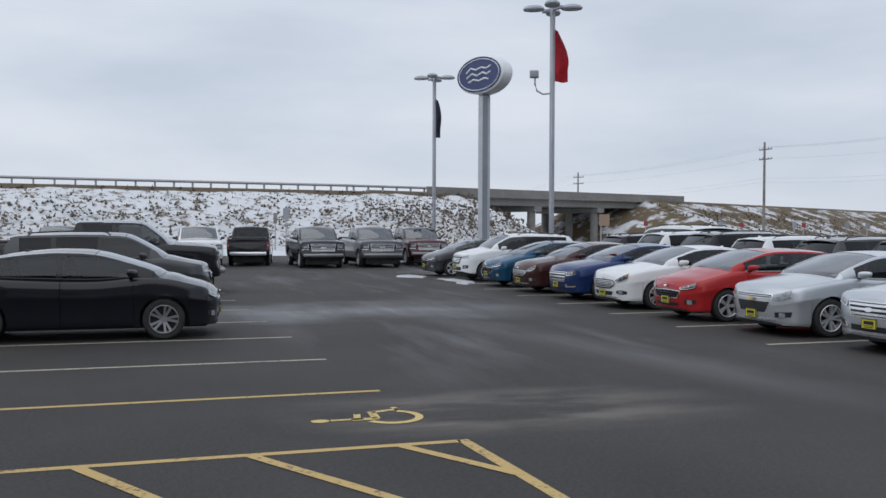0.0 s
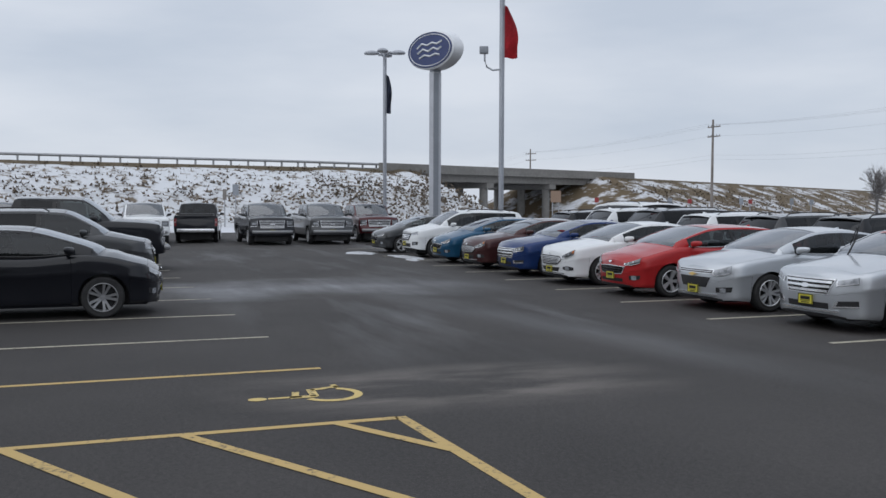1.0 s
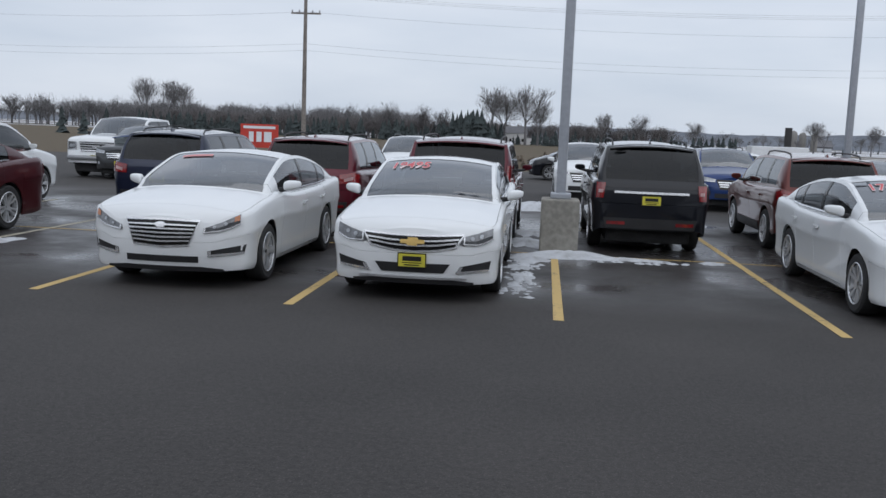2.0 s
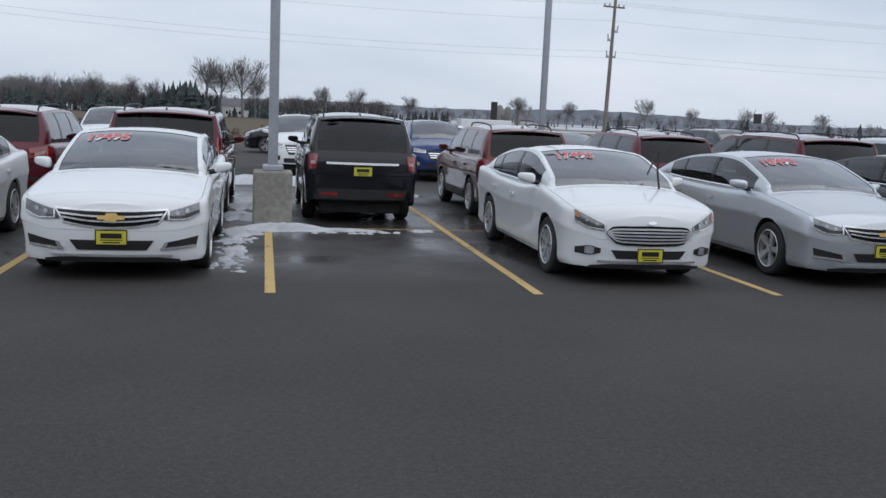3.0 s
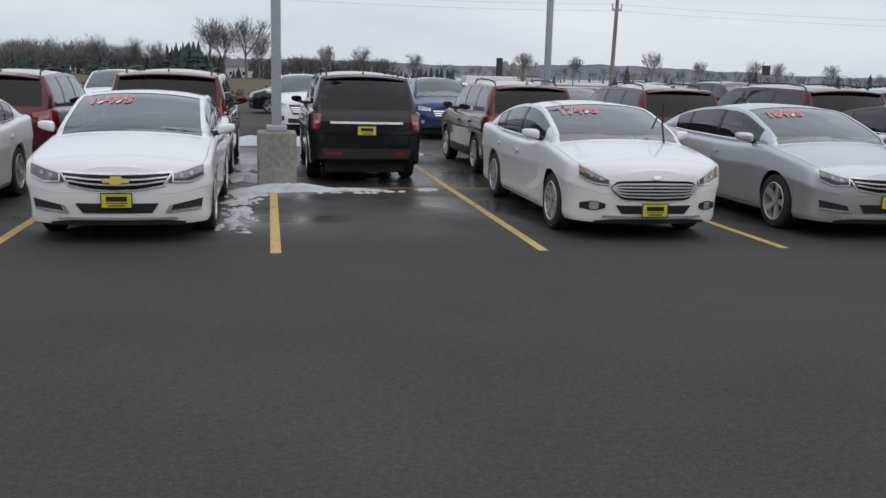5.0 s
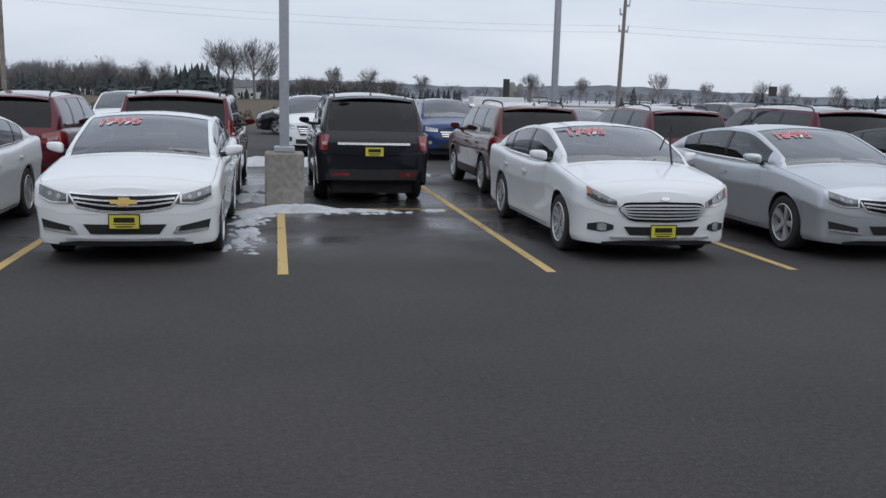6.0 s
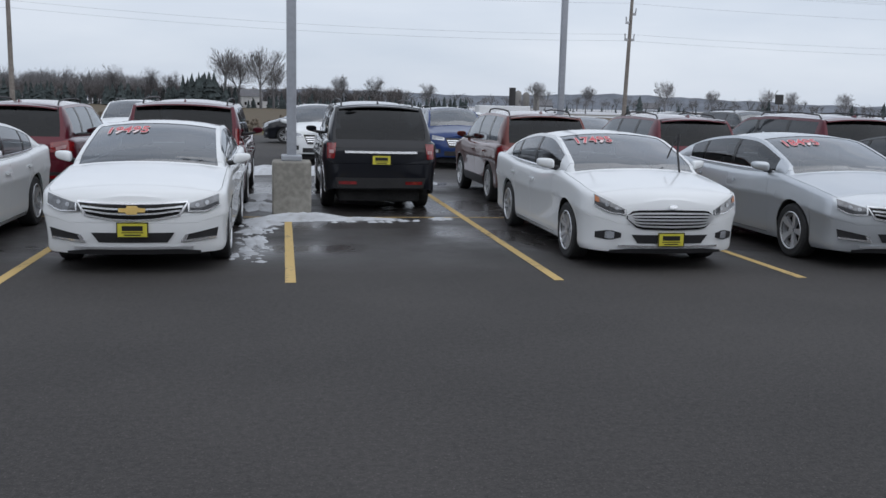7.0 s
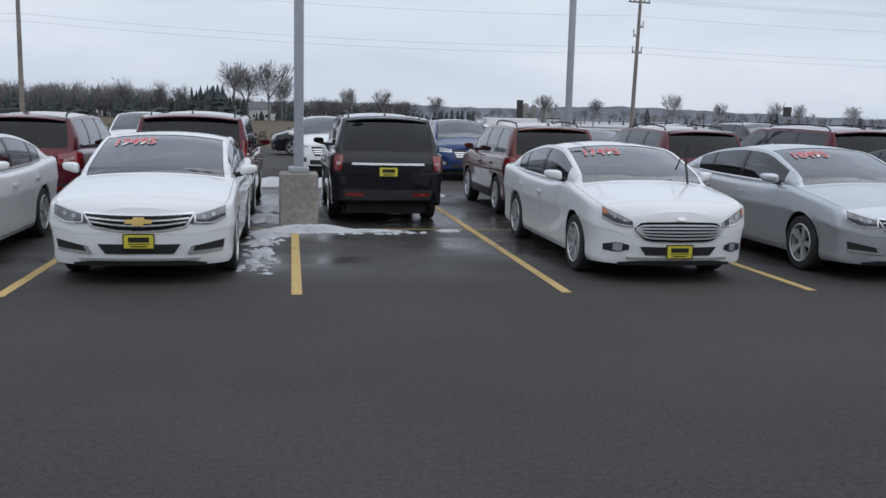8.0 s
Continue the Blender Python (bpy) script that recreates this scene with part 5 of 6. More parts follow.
for i, (x, y, rx, ry, h, tr) in enumerate(((.15, 13.95, .75, .28, .09, 0), (.95, 13.85, .60, .13, .04, 5), (-.35, 13.55, .35, .45, .035, 20), (-.5, 12.6, .16, .30, .02, 0),
                                        (-.42, 11.7, .12, .45, .018, 5), (-.48, 10.9, .10, .25, .012, 10), (2.35, 14.0, .22, .16, .015, 0), (-.45, 15.6, .28, .9, .05, 4), (-.35, 17.2, .3, .8, .05, 0),
                                        (1.4, 16.2, .45, .3, .03, 0), (-35.0, 8.7, .9, .5, .06, 20), (-32.0, 9.6, 1.3, .35, .05, 10), (-30.4, 9.3, .6, .2, .03, 0), (-7.9, 11.4, .16, .3, .02, 20),
                                        (-8.0, 12.4, .18, .5, .03, 0), (-50, 10.6, 1.5, .6, .15, 0), (-46, -12, 2.0, 1.2, .3, 30), (-10.9, 12.5, .2, .6, .03, 0), (2.9, 20.5, .4, .8, .08, 0))):
    snow_patch(x, y, rx, ry, h, i, tr)
# crumbs of ice and snow round the lamp base and beside the white sedan
crumb_rnd = random.Random(11)
V, Fc = [], []
for _ in range(170):
    if crumb_rnd.random() < .6: cx, cy = crumb_rnd.gauss(-.42, .10), crumb_rnd.uniform(10.2, 14.0)
    else: cx, cy = crumb_rnd.uniform(-.6, 2.0), crumb_rnd.gauss(13.75, .12)
    r = crumb_rnd.uniform(.015, .075); i = len(V); k = crumb_rnd.randint(5, 8)
    V.append((cx, cy, r * .35))
    for q in range(k):
        t = 6.283 * q / k; rr = r * crumb_rnd.uniform(.6, 1.4)
        V.append((cx + rr * math.cos(t), cy + 1.3 * rr * math.sin(t), .002))
    Fc.extend((i, i + 1 + q, i + 1 + (q + 1) % k) for q in range(k))
me = bpy.data.meshes.new("snow_crumbs"); me.from_pydata(V, [], Fc); me.materials.append(MAT["snow"])
tagged(new("snow_crumbs", me), "crumbs of melting snow scattered on asphalt", "snow", kind="stuff")
# ploughed snow behind the second row
for i, (x, y, rx, ry, h) in enumerate(((-.3, 22.6, 1.2, .5, .20), (.9, 23.0, 1.0, .5, .17), (6.1, 23.2, 1.1, .6, .26), (2.9, 23.0, .8, .5, .17), (-2.6, 23, 1.2, .5, .22))):
    tagged(snow_patch(x, y, rx, ry, h, 40 + i), "low ridge of ploughed white snow on asphalt")


# ---- lamp posts, flags, tall sign ----
def lamp_post(x, y, height, label, turn=0, base=True, arms=4):
    post = thing("lamp_post", label, "lamp post", pose(x, y, 0, 0, 0, turn), "lot lamp posts")
    z0 = .0
    if base:
        bm = box_bm(-.30, .30, -.30, .30, 0, .84, bevel=.03)
        part("concrete_base", bm, MAT["concrete"], post, "rough stained concrete block")
        z0 = .84
        part("base_cover", box_bm(-.16, .16, -.16, .16, .84, .93, bevel=.02), MAT["polegrey"], post)
    part("pole", box_bm(-.075, .075, -.075, .075, z0, height, bevel=.015), MAT["polegrey"], post, smooth=30)
    part("top_bracket", box_bm(-.55, .55, -.05, .05, height - .06, height + .06, bevel=.02), MAT["polegrey"], post)
    for k in range(arms):
        an = 45 + 360 * k / arms
        r = bmesh.new()
        bmesh.ops.create_uvsphere(r, u_segments=16, v_segments=8, radius=1)
        for v in r.verts:
            v.co = Vector((.72 + v.co.x * .42, v.co.y * .30, height + .02 + max(-.05, v.co.z * .16)))
        bmesh.ops.transform(r, matrix=pose(0, 0, 0, 0, 0, an), verts=r.verts[:])
        part("lamp_head", r, MAT["polegrey"], post, "rounded grey lamp head", smooth=40)
    return post


def flag(post_x, post_y, z_top, h, w, mat, label, az, seed, sway=.25):
    bm = bmesh.new()
    nu, nv = 10, 18
    g = []
    for j in range(nv + 1):
        row = []
        for i in range(nu + 1):
            u, v = i / nu, j / nv
            wid = w * (.12 + .88 * math.sin(min(1, v * 1.25 + .08) * math.pi * .62))
            px = .10 + u * wid
            py = sway * u * math.sin(5.5 * u + 4 * v + seed)
            pz = z_top - h * v - .55 * u * (1 - v * .6) * w * .55
            row.append(bm.verts.new((px, py, pz)))
        g.append(row)
    for j in range(nv):
        for i in range(nu):
            bm.faces.new((g[j][i], g[j][i + 1], g[j + 1][i + 1], g[j + 1][i]))
    r = bmesh.ops.solidify(bm, geom=bm.faces[:], thickness=.012)
    ob = part("flag", bm, mat, at=pose(post_x, post_y, 0, 0, 0, az), smooth=60)
    return tagged(ob, label, "flag")


lamp_post(.06, 14.62, 10.1, "grey square lamp post on a concrete base")
lamp_post(7.12, 23.5, 10.1, "grey square lamp post among parked cars", base=True)
p2 = lamp_post(-33.5, 13.9, 10.25, "grey lamp post with four heads and a red flag", 20)
lamp_post(-49.0, 13.75, 10.0, "grey lamp post with a limp dark flag", 20)
lamp_post(-37.0, -16.2, 10.0, "grey lamp post beyond the pavement", 20)
flag(-33.5, 13.9, 9.5, 2.0, .52, MAT["flagred"], "red flag hanging from a grey lamp post", 66, 1.0)
flag(-49.0, 13.75, 8.9, 2.1, .30, MAT["flagdark"], "limp dark blue flag against a lamp post", 60, 2.0, .18)
cc = thing("floodlight_camera", "small dark floodlight on a curved arm", "camera", pose(-33.5, 13.9, 0, 0, 0, 246))
part("curved_arm", tube_bm([(.05, 0, 7.05), (.35, 0, 7.02), (.58, 0, 7.15), (.66, 0, 7.4), (.66, 0, 7.65)], .035, 8), MAT["polegrey"], cc, smooth=40)
part("housing", box_bm(.52, .86, -.14, .14, 7.65, 7.92, bevel=.03), MAT["signgrey"], cc, smooth=40)

SIGN = pose(-52.0, 17.7, 0, 0, 0, 20)
ts = thing("pylon_sign", "tall grey pylon with a blue oval sign", "pylon sign", SIGN)
part("column", box_bm(-.20, .20, -.30, .30, 0, 9.6, bevel=.02), MAT["signgrey2"], ts)
part("column_face", box_bm(.205, .23, -.30, .08, 0, 9.55, bevel=.004), MAT["signgrey"], ts)
part("neck", box_bm(-.16, .16, -.30, .30, 9.6, 9.75, bevel=.02), MAT["signgrey"], ts)


def oval_bm(hw, hh, x0, x1, n=48, round_=.06):
    bm = bmesh.new()
    rings = []
    for xx, s in ((x0, 1 - round_), (x0 + .06, 1), (x1 - .06, 1), (x1, 1 - round_)):
        rings.append([bm.verts.new((xx, hw * s * math.cos(2 * math.pi * k / n), hh * s * math.sin(2 * math.pi * k / n))) for k in range(n)])
    for p, q in zip(rings, rings[1:]):
        for k in range(n): bm.faces.new((p[k], p[(k + 1) % n], q[(k + 1) % n], q[k]))
    bm.faces.new(rings[0][::-1]); bm.faces.new(rings[-1])
    return bm


OV = Matrix.Translation((0, 0, 10.85)) @ pose(0, 0, 0, 0, 0, -86)
cab = part("oval_cabinet", oval_bm(1.95, 1.12, -.45, .45), MAT["signwhite"], ts, "white sign cabinet", at=OV, smooth=40)
for sx, rz in ((1, 0), (-1, 180)):
    fx = pose(0, 0, 0, 0, 0, rz)
    part("blue_face", oval_bm(1.84, 1.02, .44, .47, round_=.01), MAT["signblue"], cab, "dark blue oval face", at=fx)
    rim = bmesh.new()
    add_tube(rim, [Vector((.478, 1.70 * math.cos(t), .90 * math.sin(t))) for t in [2 * math.pi * k / 48 for k in range(49)]], .028, 5)
    part("white_ring", rim, MAT["signwhite"], cab, at=fx)
    # a plain white flourish stands for the mark
    fl = bmesh.new()
    for pts in ([(-1.05, .18), (-.65, .42), (-.2, .30), (.25, .40), (.65, .30), (1.05, .42)], [(-1.0, -.12), (-.55, .10), (-.1, -.06), (.35, .10), (.7, -.04), (1.0, .08)], [(-.85, -.40), (-.4, -.26), (.05, -.36), (.5, -.26), (.85, -.34)]):
        add_tube(fl, [Vector((.482, y, z)) for y, z in pts], .055, 6)
    part("white_flourish", fl, MAT["signwhite"], cab, at=fx, smooth=40)


# ---- raised road, bridge and banks ----
CREST = [(-62, -210), (-80, -110), (-92.5, -45), (-96.5, -15), (-102, 19.5), (-106.3, 34.3), (-117.5, 66), (-142, 106), (-230, 250), (-400, 530), (-640, 930)]
CREST_Z = 6.0


def crest_point(s):
    """The crest line by a running index."""
    i = max(0, min(int(s), len(CREST) - 2)); f = s - i
    a0, b0 = Vector(CREST[i]), Vector(CREST[i + 1])
    return a0.lerp(b0, f)


def crest_normal(s):
    d = (crest_point(min(s + .5, len(CREST) - 1)) - crest_point(max(s - .5, 0))).normalized()
    return Vector((d.y, -d.x))     # towards the lot


def bank(name, s0, s1, n, mat, label, taper_end=0, zc=CREST_Z):
    """A sloped earth bank beside the raised road, uneven, with a flat top."""
    bm = bmesh.new()
    rows = []
    for i in range(n + 1):
        s = s0 + (s1 - s0) * i / n
        c, nn = crest_point(s), crest_normal(s)
        row = []
        for off, z in ((-26, -.4), (-13.5, zc - .1), (-13, zc), (0, zc), (.5, zc - .10), (1.5, zc * .93), (3, zc * .84), (6, zc * .64), (9, zc * .43), (12, zc * .22), (14.5, zc * .07), (17, -.05), (20, -.12)):
            w = noise.noise((s * 9, off * .35, 2)) * .28 if 0 < off < 17 else 0
            row.append(bm.verts.new((c.x + nn.x * off, c.y + nn.y * off, z + w)))
        rows.append(row)
    for p, q in zip(rows, rows[1:]):
        for k in range(len(p) - 1):
            f = bm.faces.new((p[k], p[k + 1], q[k + 1], q[k]))
            if k in (2, 3, 4): f.material_index = 1      # dry grass of the road shoulder
    ends = []
    if taper_end:
        # the cone that falls away under the bridge
        r = rows[-1] if taper_end > 0 else rows[0]
        d = (crest_point(5.9) - crest_point(5.1)).normalized() * (1 if taper_end > 0 else -1)
        prev = r
        for q in (.25, .5, .75, 1.0):
            cur = []
            for v in r:
                z = max(-.12, v.co.z * (1 - q) + (-.1) * q)
                cur.append(bm.verts.new((v.co.x + d.x * q * 9, v.co.y + d.y * q * 9, z)))
            for k in range(len(r) - 1): bm.faces.new((prev[k], prev[k + 1], cur[k + 1], cur[k]))
            prev = cur
    return tagged(part(name, bm, [mat, MAT["verge"]], smooth=50), label, "embankment", kind="structure")


bank("bank_snowy", 0, 5.0, 90, MAT["bank"], "snowy embankment with dead grass below the road", 1)
bank("bank_dry", 6.0, 10, 70, MAT["bank_dry"], "dry grass embankment with snow beyond the bridge", -1)

# tufts of dead grass standing through the snow
def tufts():
    bm_v, bm_f = [], []
    rnd = random.Random(7)
    for _ in range(9000):
        s = rnd.uniform(1.2, 8.0)
        if 5.05 < s < 5.95: continue
        off = rnd.uniform(.3, 16.5)
        c, nn = crest_point(s), crest_normal(s)
        if s > 6 and rnd.random() < .35: continue
        z = CREST_Z * (1 - off / 17.2)
        p = Vector((c.x + nn.x * off, c.y + nn.y * off, z - .05))
        for b in range(5):
            an, h, sp = rnd.uniform(0, 6.28), rnd.uniform(.08, .28) * (1.8 if rnd.random() < .08 else 1), rnd.uniform(.10, .35)
            i = len(bm_v)
            d = Vector((math.cos(an), math.sin(an), 0)); e = Vector((-d.y, d.x, 0)) * rnd.uniform(.05, .16)
            bm_v.extend([tuple(p + e), tuple(p - e), tuple(p + d * sp + Vector((0, 0, h)))])
            bm_f.append((i, i + 1, i + 2))
    me = bpy.data.meshes.new("grass_tufts"); me.from_pydata(bm_v, [], bm_f); me.materials.append(MAT["drygrass"])
    return tagged(new("grass_tufts", me), "brown dead grass tufts in the snow", "grass", kind="stuff")


tufts()

br = thing("bridge", "grey concrete road bridge on round piers", "bridge", kind="structure")
b0, b1 = crest_point(4.9), crest_point(6.1)
bd = (b1 - b0); bl = bd.length; ba = math.degrees(math.atan2(bd.y, bd.x))
BM = pose(b0.x, b0.y, 0, 0, 0, ba)
part("deck", box_bm(0, bl, -.3, 13, CREST_Z - .25, CREST_Z + .0, bevel=.03), MAT["bridge"], br, at=BM)
for y0 in (-.35, 12.75):
    part("parapet", box_bm(-4, bl + 4, y0, y0 + .3, CREST_Z - .35, CREST_Z + .75, bevel=.03), MAT["bridge"], br, at=BM)
for y0 in (.4, 4.3, 8.2, 12.0):
    part("girder", box_bm(.2, bl - .2, y0, y0 + .5, CREST_Z - 1.25, CREST_Z - .26, bevel=.02), MAT["bridge"], br, at=BM)
for xx in (bl * .36, bl * .66):
    for yy in (1.5, 6.3, 11.2):
        part("pier", tube_bm([(xx, yy, -.1), (xx, yy, CREST_Z - 1.9)], .55, 14), MAT["bridge"], br, at=BM, smooth=40)
    part("pier_cap", box_bm(xx - .65, xx + .65, .2, 12.6, CREST_Z - 1.95, CREST_Z - 1.26, bevel=.05), MAT["bridge"], br, at=BM)
for xx in (-.6, bl + .1):
    part("abutment", box_bm(xx, xx + .6, -.2, 12.9, 2.0, CREST_Z - .26, bevel=.02), MAT["bridge"], br, at=BM)

# guard rail along the crest
rail = thing("guard_rail", "galvanized guard rail on posts above the bank", "guard rail", kind="structure")
s = .6
pts = []
while s < 5.0:
    c, nn = crest_point(s), crest_normal(s)
    seg = (crest_point(min(int(s) + 1, len(CREST) - 1)) - crest_point(int(s))).length
    p = c + nn * -.8
    pts.append(p)
    part("rail_post", box_bm(-.09, .09, -.09, .09, CREST_Z - .1, CREST_Z + .72), MAT["galv"], rail, at=pose(p.x, p.y, 0, 0, 0, 8))
    s += 1.9 / seg
bm = bmesh.new()
add_tube(bm, [(p.x + .12, p.y, CREST_Z + .62) for p in pts], .16, 6)
part("rail_beam", bm, MAT["galv"], rail, smooth=40)


# ---- utility poles and wires ----
def utility_pole(x, y, h, turn, arms, label, lean=0, big=False):
    up = thing("utility_pole", label, "utility pole", pose(x, y, 0, 0, lean, turn), "utility poles")
    part("pole", tube_bm([(0, 0, -.1), (0, 0, h * .5), (0, 0, h)], [.19, .16, .12], 8), MAT["wood"], up, smooth=40)
    for z, w in arms:
        part("crossarm", box_bm(-w, w, .10, .22, z - .06, z + .06), MAT["wood"], up)
        for xx in (-w * .92, -w * .45, w * .45, w * .92):
            part("insulator", tube_bm([(xx, .16, z + .06), (xx, .16, z + .16), (xx, .16, z + .26)], [.05, .07, .03], 6), MAT["galv"], up)
    if big:
        for z, xx in ((h - 2.9, .35), (h - 3.6, -.35), (h - 4.9, .35), (h - 4.9, -.35)):
            part("transformer_bracket", box_bm(min(0, xx) - .05, max(0, xx) + .05, -.09, .09, z, z + .18, bevel=.02), MAT["galv"], up)
            part("fuse", tube_bm([(xx, 0, z + .1), (xx * 1.15, 0, z + .55)], .05, 6), MAT["galv"], up)
    return up


POLES = [(-283, 102, 12.5), (-158, 74, 12.4), (-97.5, 70.5, 12.6), (-57, 70, 12.2), (-19, 70, 12.6), (27, 71, 12.0), (84, 74, 12.6), (150, 78, 12.6)]
for i, (x, y, h) in enumerate(POLES):
    utility_pole(x, y, h, 3 if x > -120 else 30, [(h - .9, 1.15), (h - 2.1, 1.15)] if x < 0 else [(h - .9, .9)], "weathered wooden utility pole carrying thin cables", 1.2 if x == 27 else 0, x == 27)
for dz, dy in ((-.62, -1.0), (-.62, .1), (-.62, 1.0), (-2.0, 0), (-4.4, 0), (-4.9, 0)):
    for (xa, ya, ha), (xb, yb, hb) in zip(POLES, POLES[1:]):
        p, q = Vector((xa + dy * .3, ya + dy, ha + dz)), Vector((xb + dy * .3, yb + dy, hb + dz))
        bm = tube_bm([p.lerp(q, t / 8) - Vector((0, 0, 4 * .55 * (t / 8) * (1 - t / 8))) for t in range(9)], .007, 4, cap=False)
        tagged(part("overhead_cable", bm, MAT["wire"]), "thin grey overhead cable strung between poles", "cable", "overhead cables")


# ---- trees, brush, far country ----
def branch(V, Fc, p, d, length, r, depth, rnd, up):
    q = p + d * length
    a_ = d.cross(Vector((.3, .2, 1))).normalized(); b_ = d.cross(a_)
    i = len(V)
    for c, rr in ((p, r), (q, r * .6)):
        for k in range(3):
            t = 2.094 * k
            V.append(tuple(c + rr * (math.cos(t) * a_ + math.sin(t) * b_)))
    for k in range(3):
        Fc.append((i + k, i + (k + 1) % 3, i + 3 + (k + 1) % 3, i + 3 + k))
    if depth == 0: return
    for _ in range(3 if depth > 1 else 5):
        nd = (d + Vector((rnd.uniform(-1, 1), rnd.uniform(-1, 1), rnd.uniform(-.35, .75))) * (.62 if up else .8)).normalized()
        branch(V, Fc, p + d * length * rnd.uniform(.55, 1), nd, length * rnd.uniform(.55, .8), r * .60, depth - 1, rnd, up)


def twig_crown(V, Fc, h, count, width, rnd):
    """Fine twigs fanning up and out through a rounded, uneven crown."""
    lobes = [(rnd.uniform(-.13, .13), rnd.uniform(-.13, .13), rnd.uniform(.45, .74), rnd.uniform(.15, .24)) for _ in range(7)]
    for _ in range(count):
        cx, cy, cz, r = rnd.choice(lobes)
        d = Vector((rnd.gauss(0, 1), rnd.gauss(0, 1), rnd.gauss(0, 1))).normalized()
        p = Vector((cx, cy, cz)) + d * r * rnd.random() ** .45
        out = (p - Vector((0, 0, .30)) + Vector((rnd.uniform(-.25, .25), rnd.uniform(-.25, .25), rnd.uniform(-.1, .2)))).normalized()
        side = out.cross(Vector((rnd.gauss(0, 1), rnd.gauss(0, 1), rnd.gauss(0, 1)))).normalized() * width
        q = p + out * rnd.uniform(.06, .13)
        i = len(V)
        V.extend(tuple(v * h) for v in (p - side, p + side, q))
        Fc.append((i, i + 1, i + 2))


def bare_tree_data(seed, h, depth=5):
    rnd = random.Random(seed)
    V, Fc = [], []
    branch(V, Fc, Vector((0, 0, -.1)), Vector((rnd.uniform(-.05, .05), 0, 1)), h * .30, h * .017, depth, rnd, True)
    return V, Fc


def bare_tree(x, y, h, seed, label):
    V, Fc = bare_tree_data(seed, h, 5)
    zmax = max(v[2] for v in V); k = h / zmax
    t = thing("bare_tree", label, "tree", pose(x, y, 0, 0, 0, seed * 40 % 360), "bare trees")
    nt = 8
    me = bpy.data.meshes.new("crown"); me.from_pydata([(a_ * k, b_ * k, c_ * k) for a_, b_, c_ in V[6:]], [], [tuple(i - 6 for i in f) for f in Fc if min(f) >= 6]); me.materials.append(MAT["bark"])
    cr = new("limb_fork", me); cr.parent = t
    TV, TF = [], []
    twig_crown(TV, TF, h * 1.04, 1500, .0022, random.Random(seed + 90))
    tw = bpy.data.meshes.new("crown"); tw.from_pydata(TV, [], TF); tw.materials.append(MAT["twigs"])
    new("crown", tw).parent = t
    part("trunk", tube_bm([(0, 0, -.2), (0, 0, h * .16), V[3] and Vector(V[3]) * k], [h * .026, h * .022, h * .014], 7), MAT["bark"], t)
    return t


TREES = [(-11.5, 192, 12, 1), (-9, 195, 11, 3), (-4.5, 190, 12.5, 2), (-2, 193, 10, 9), (-36, 205, 8.5, 4), (-28, 207, 8, 5), (-24, 210, 7.5, 6), (32, 205, 6.5, 8), (13, 215, 8, 12), (20, 205, 7.5, 11), (57, 205, 7.5, 13),
         (84, 250, 8, 14), (112, 260, 10, 15), (128, 262, 8, 16), (150, 270, 9, 17), (170, 290, 9, 18), (195, 296, 9, 19), (-128, 128, 9, 20), (-150, 150, 7.5, 21), (-101, 224, 13, 24), (-96, 226, 12.5, 25), (-91, 222, 12, 26)]
for x, y, h, sd in TREES:
    bare_tree(x, y, h, sd, "tall bare deciduous tree in the winter meadow")


def woods(name, label, mat, spots, kind, seed):
    """Many small trees or bushes joined: bare crowns of twigs, or ragged firs."""
    rnd = random.Random(seed)
    V, Fc = [], []
    if kind == "bare":
        proto = []
        for i in range(6):
            pv_, pf = bare_tree_data(seed + i, 1.0, 3)
            zm = max(v[2] for v in pv_)
            pv_ = [(a_ / zm * .85, b_ / zm * .85, c_ / zm * .85) for a_, b_, c_ in pv_]
            twig_crown(pv_, pf, 1.0, 220, .005, rnd)
            if mat is MAT["brush"]: twig_crown(pv_, pf, .6, 120, .008, rnd)
            proto.append((pv_, pf))
        for x, y, h in spots:
            pv_, pf = rnd.choice(proto)
            k = h / max(v[2] for v in pv_); an = rnd.uniform(0, 6.28); ca, sa = math.cos(an), math.sin(an)
            i = len(V)
            V.extend((x + (a_ * ca - b_ * sa) * k * 1.1, y + (a_ * sa + b_ * ca) * k * 1.1, c_ * k) for a_, b_, c_ in pv_)
            Fc.extend(tuple(j + i for j in f) for f in pf)
    else:
        for x, y, h in spots:
            for lay in range(7):
                f = lay / 7
                z0, z1 = h * (f * .92), h * min(1, f * .92 + .26)
                r = h * .26 * (1 - f) * rnd.uniform(.8, 1.25) + .1
                n = 9
                i = len(V)
                V.append((x + rnd.uniform(-.1, .1), y, z1))
                for k in range(n):
                    t = 6.283 * k / n; q = r * rnd.uniform(.55, 1.25)
                    V.append((x + q * math.cos(t), y + q * math.sin(t), z0 + rnd.uniform(-.04, .08) * h))
                Fc.extend((i, i + 1 + k, i + 1 + (k + 1) % n) for k in range(n))
    me = bpy.data.meshes.new(name); me.from_pydata(V, [], Fc); me.materials.append(mat)
    return tagged(new(name, me), label, "woods", kind="stuff")


rnd = random.Random(5)
# the haze over these belts is mixed into their tree colours
woods("far_woods", "belt of bare woods greyed for haze", MAT["bark"], [(rnd.uniform(-150, -38), rnd.uniform(240, 300), rnd.uniform(5.5, 9.5)) for _ in range(420)], "bare", 31)
woods("brush_belt", "bare brush below the woods, greyed for haze", MAT["brush"], [(rnd.uniform(-95, 27), rnd.uniform(205, 226), rnd.uniform(3.0, 6.0)) for _ in range(420)], "bare", 32)
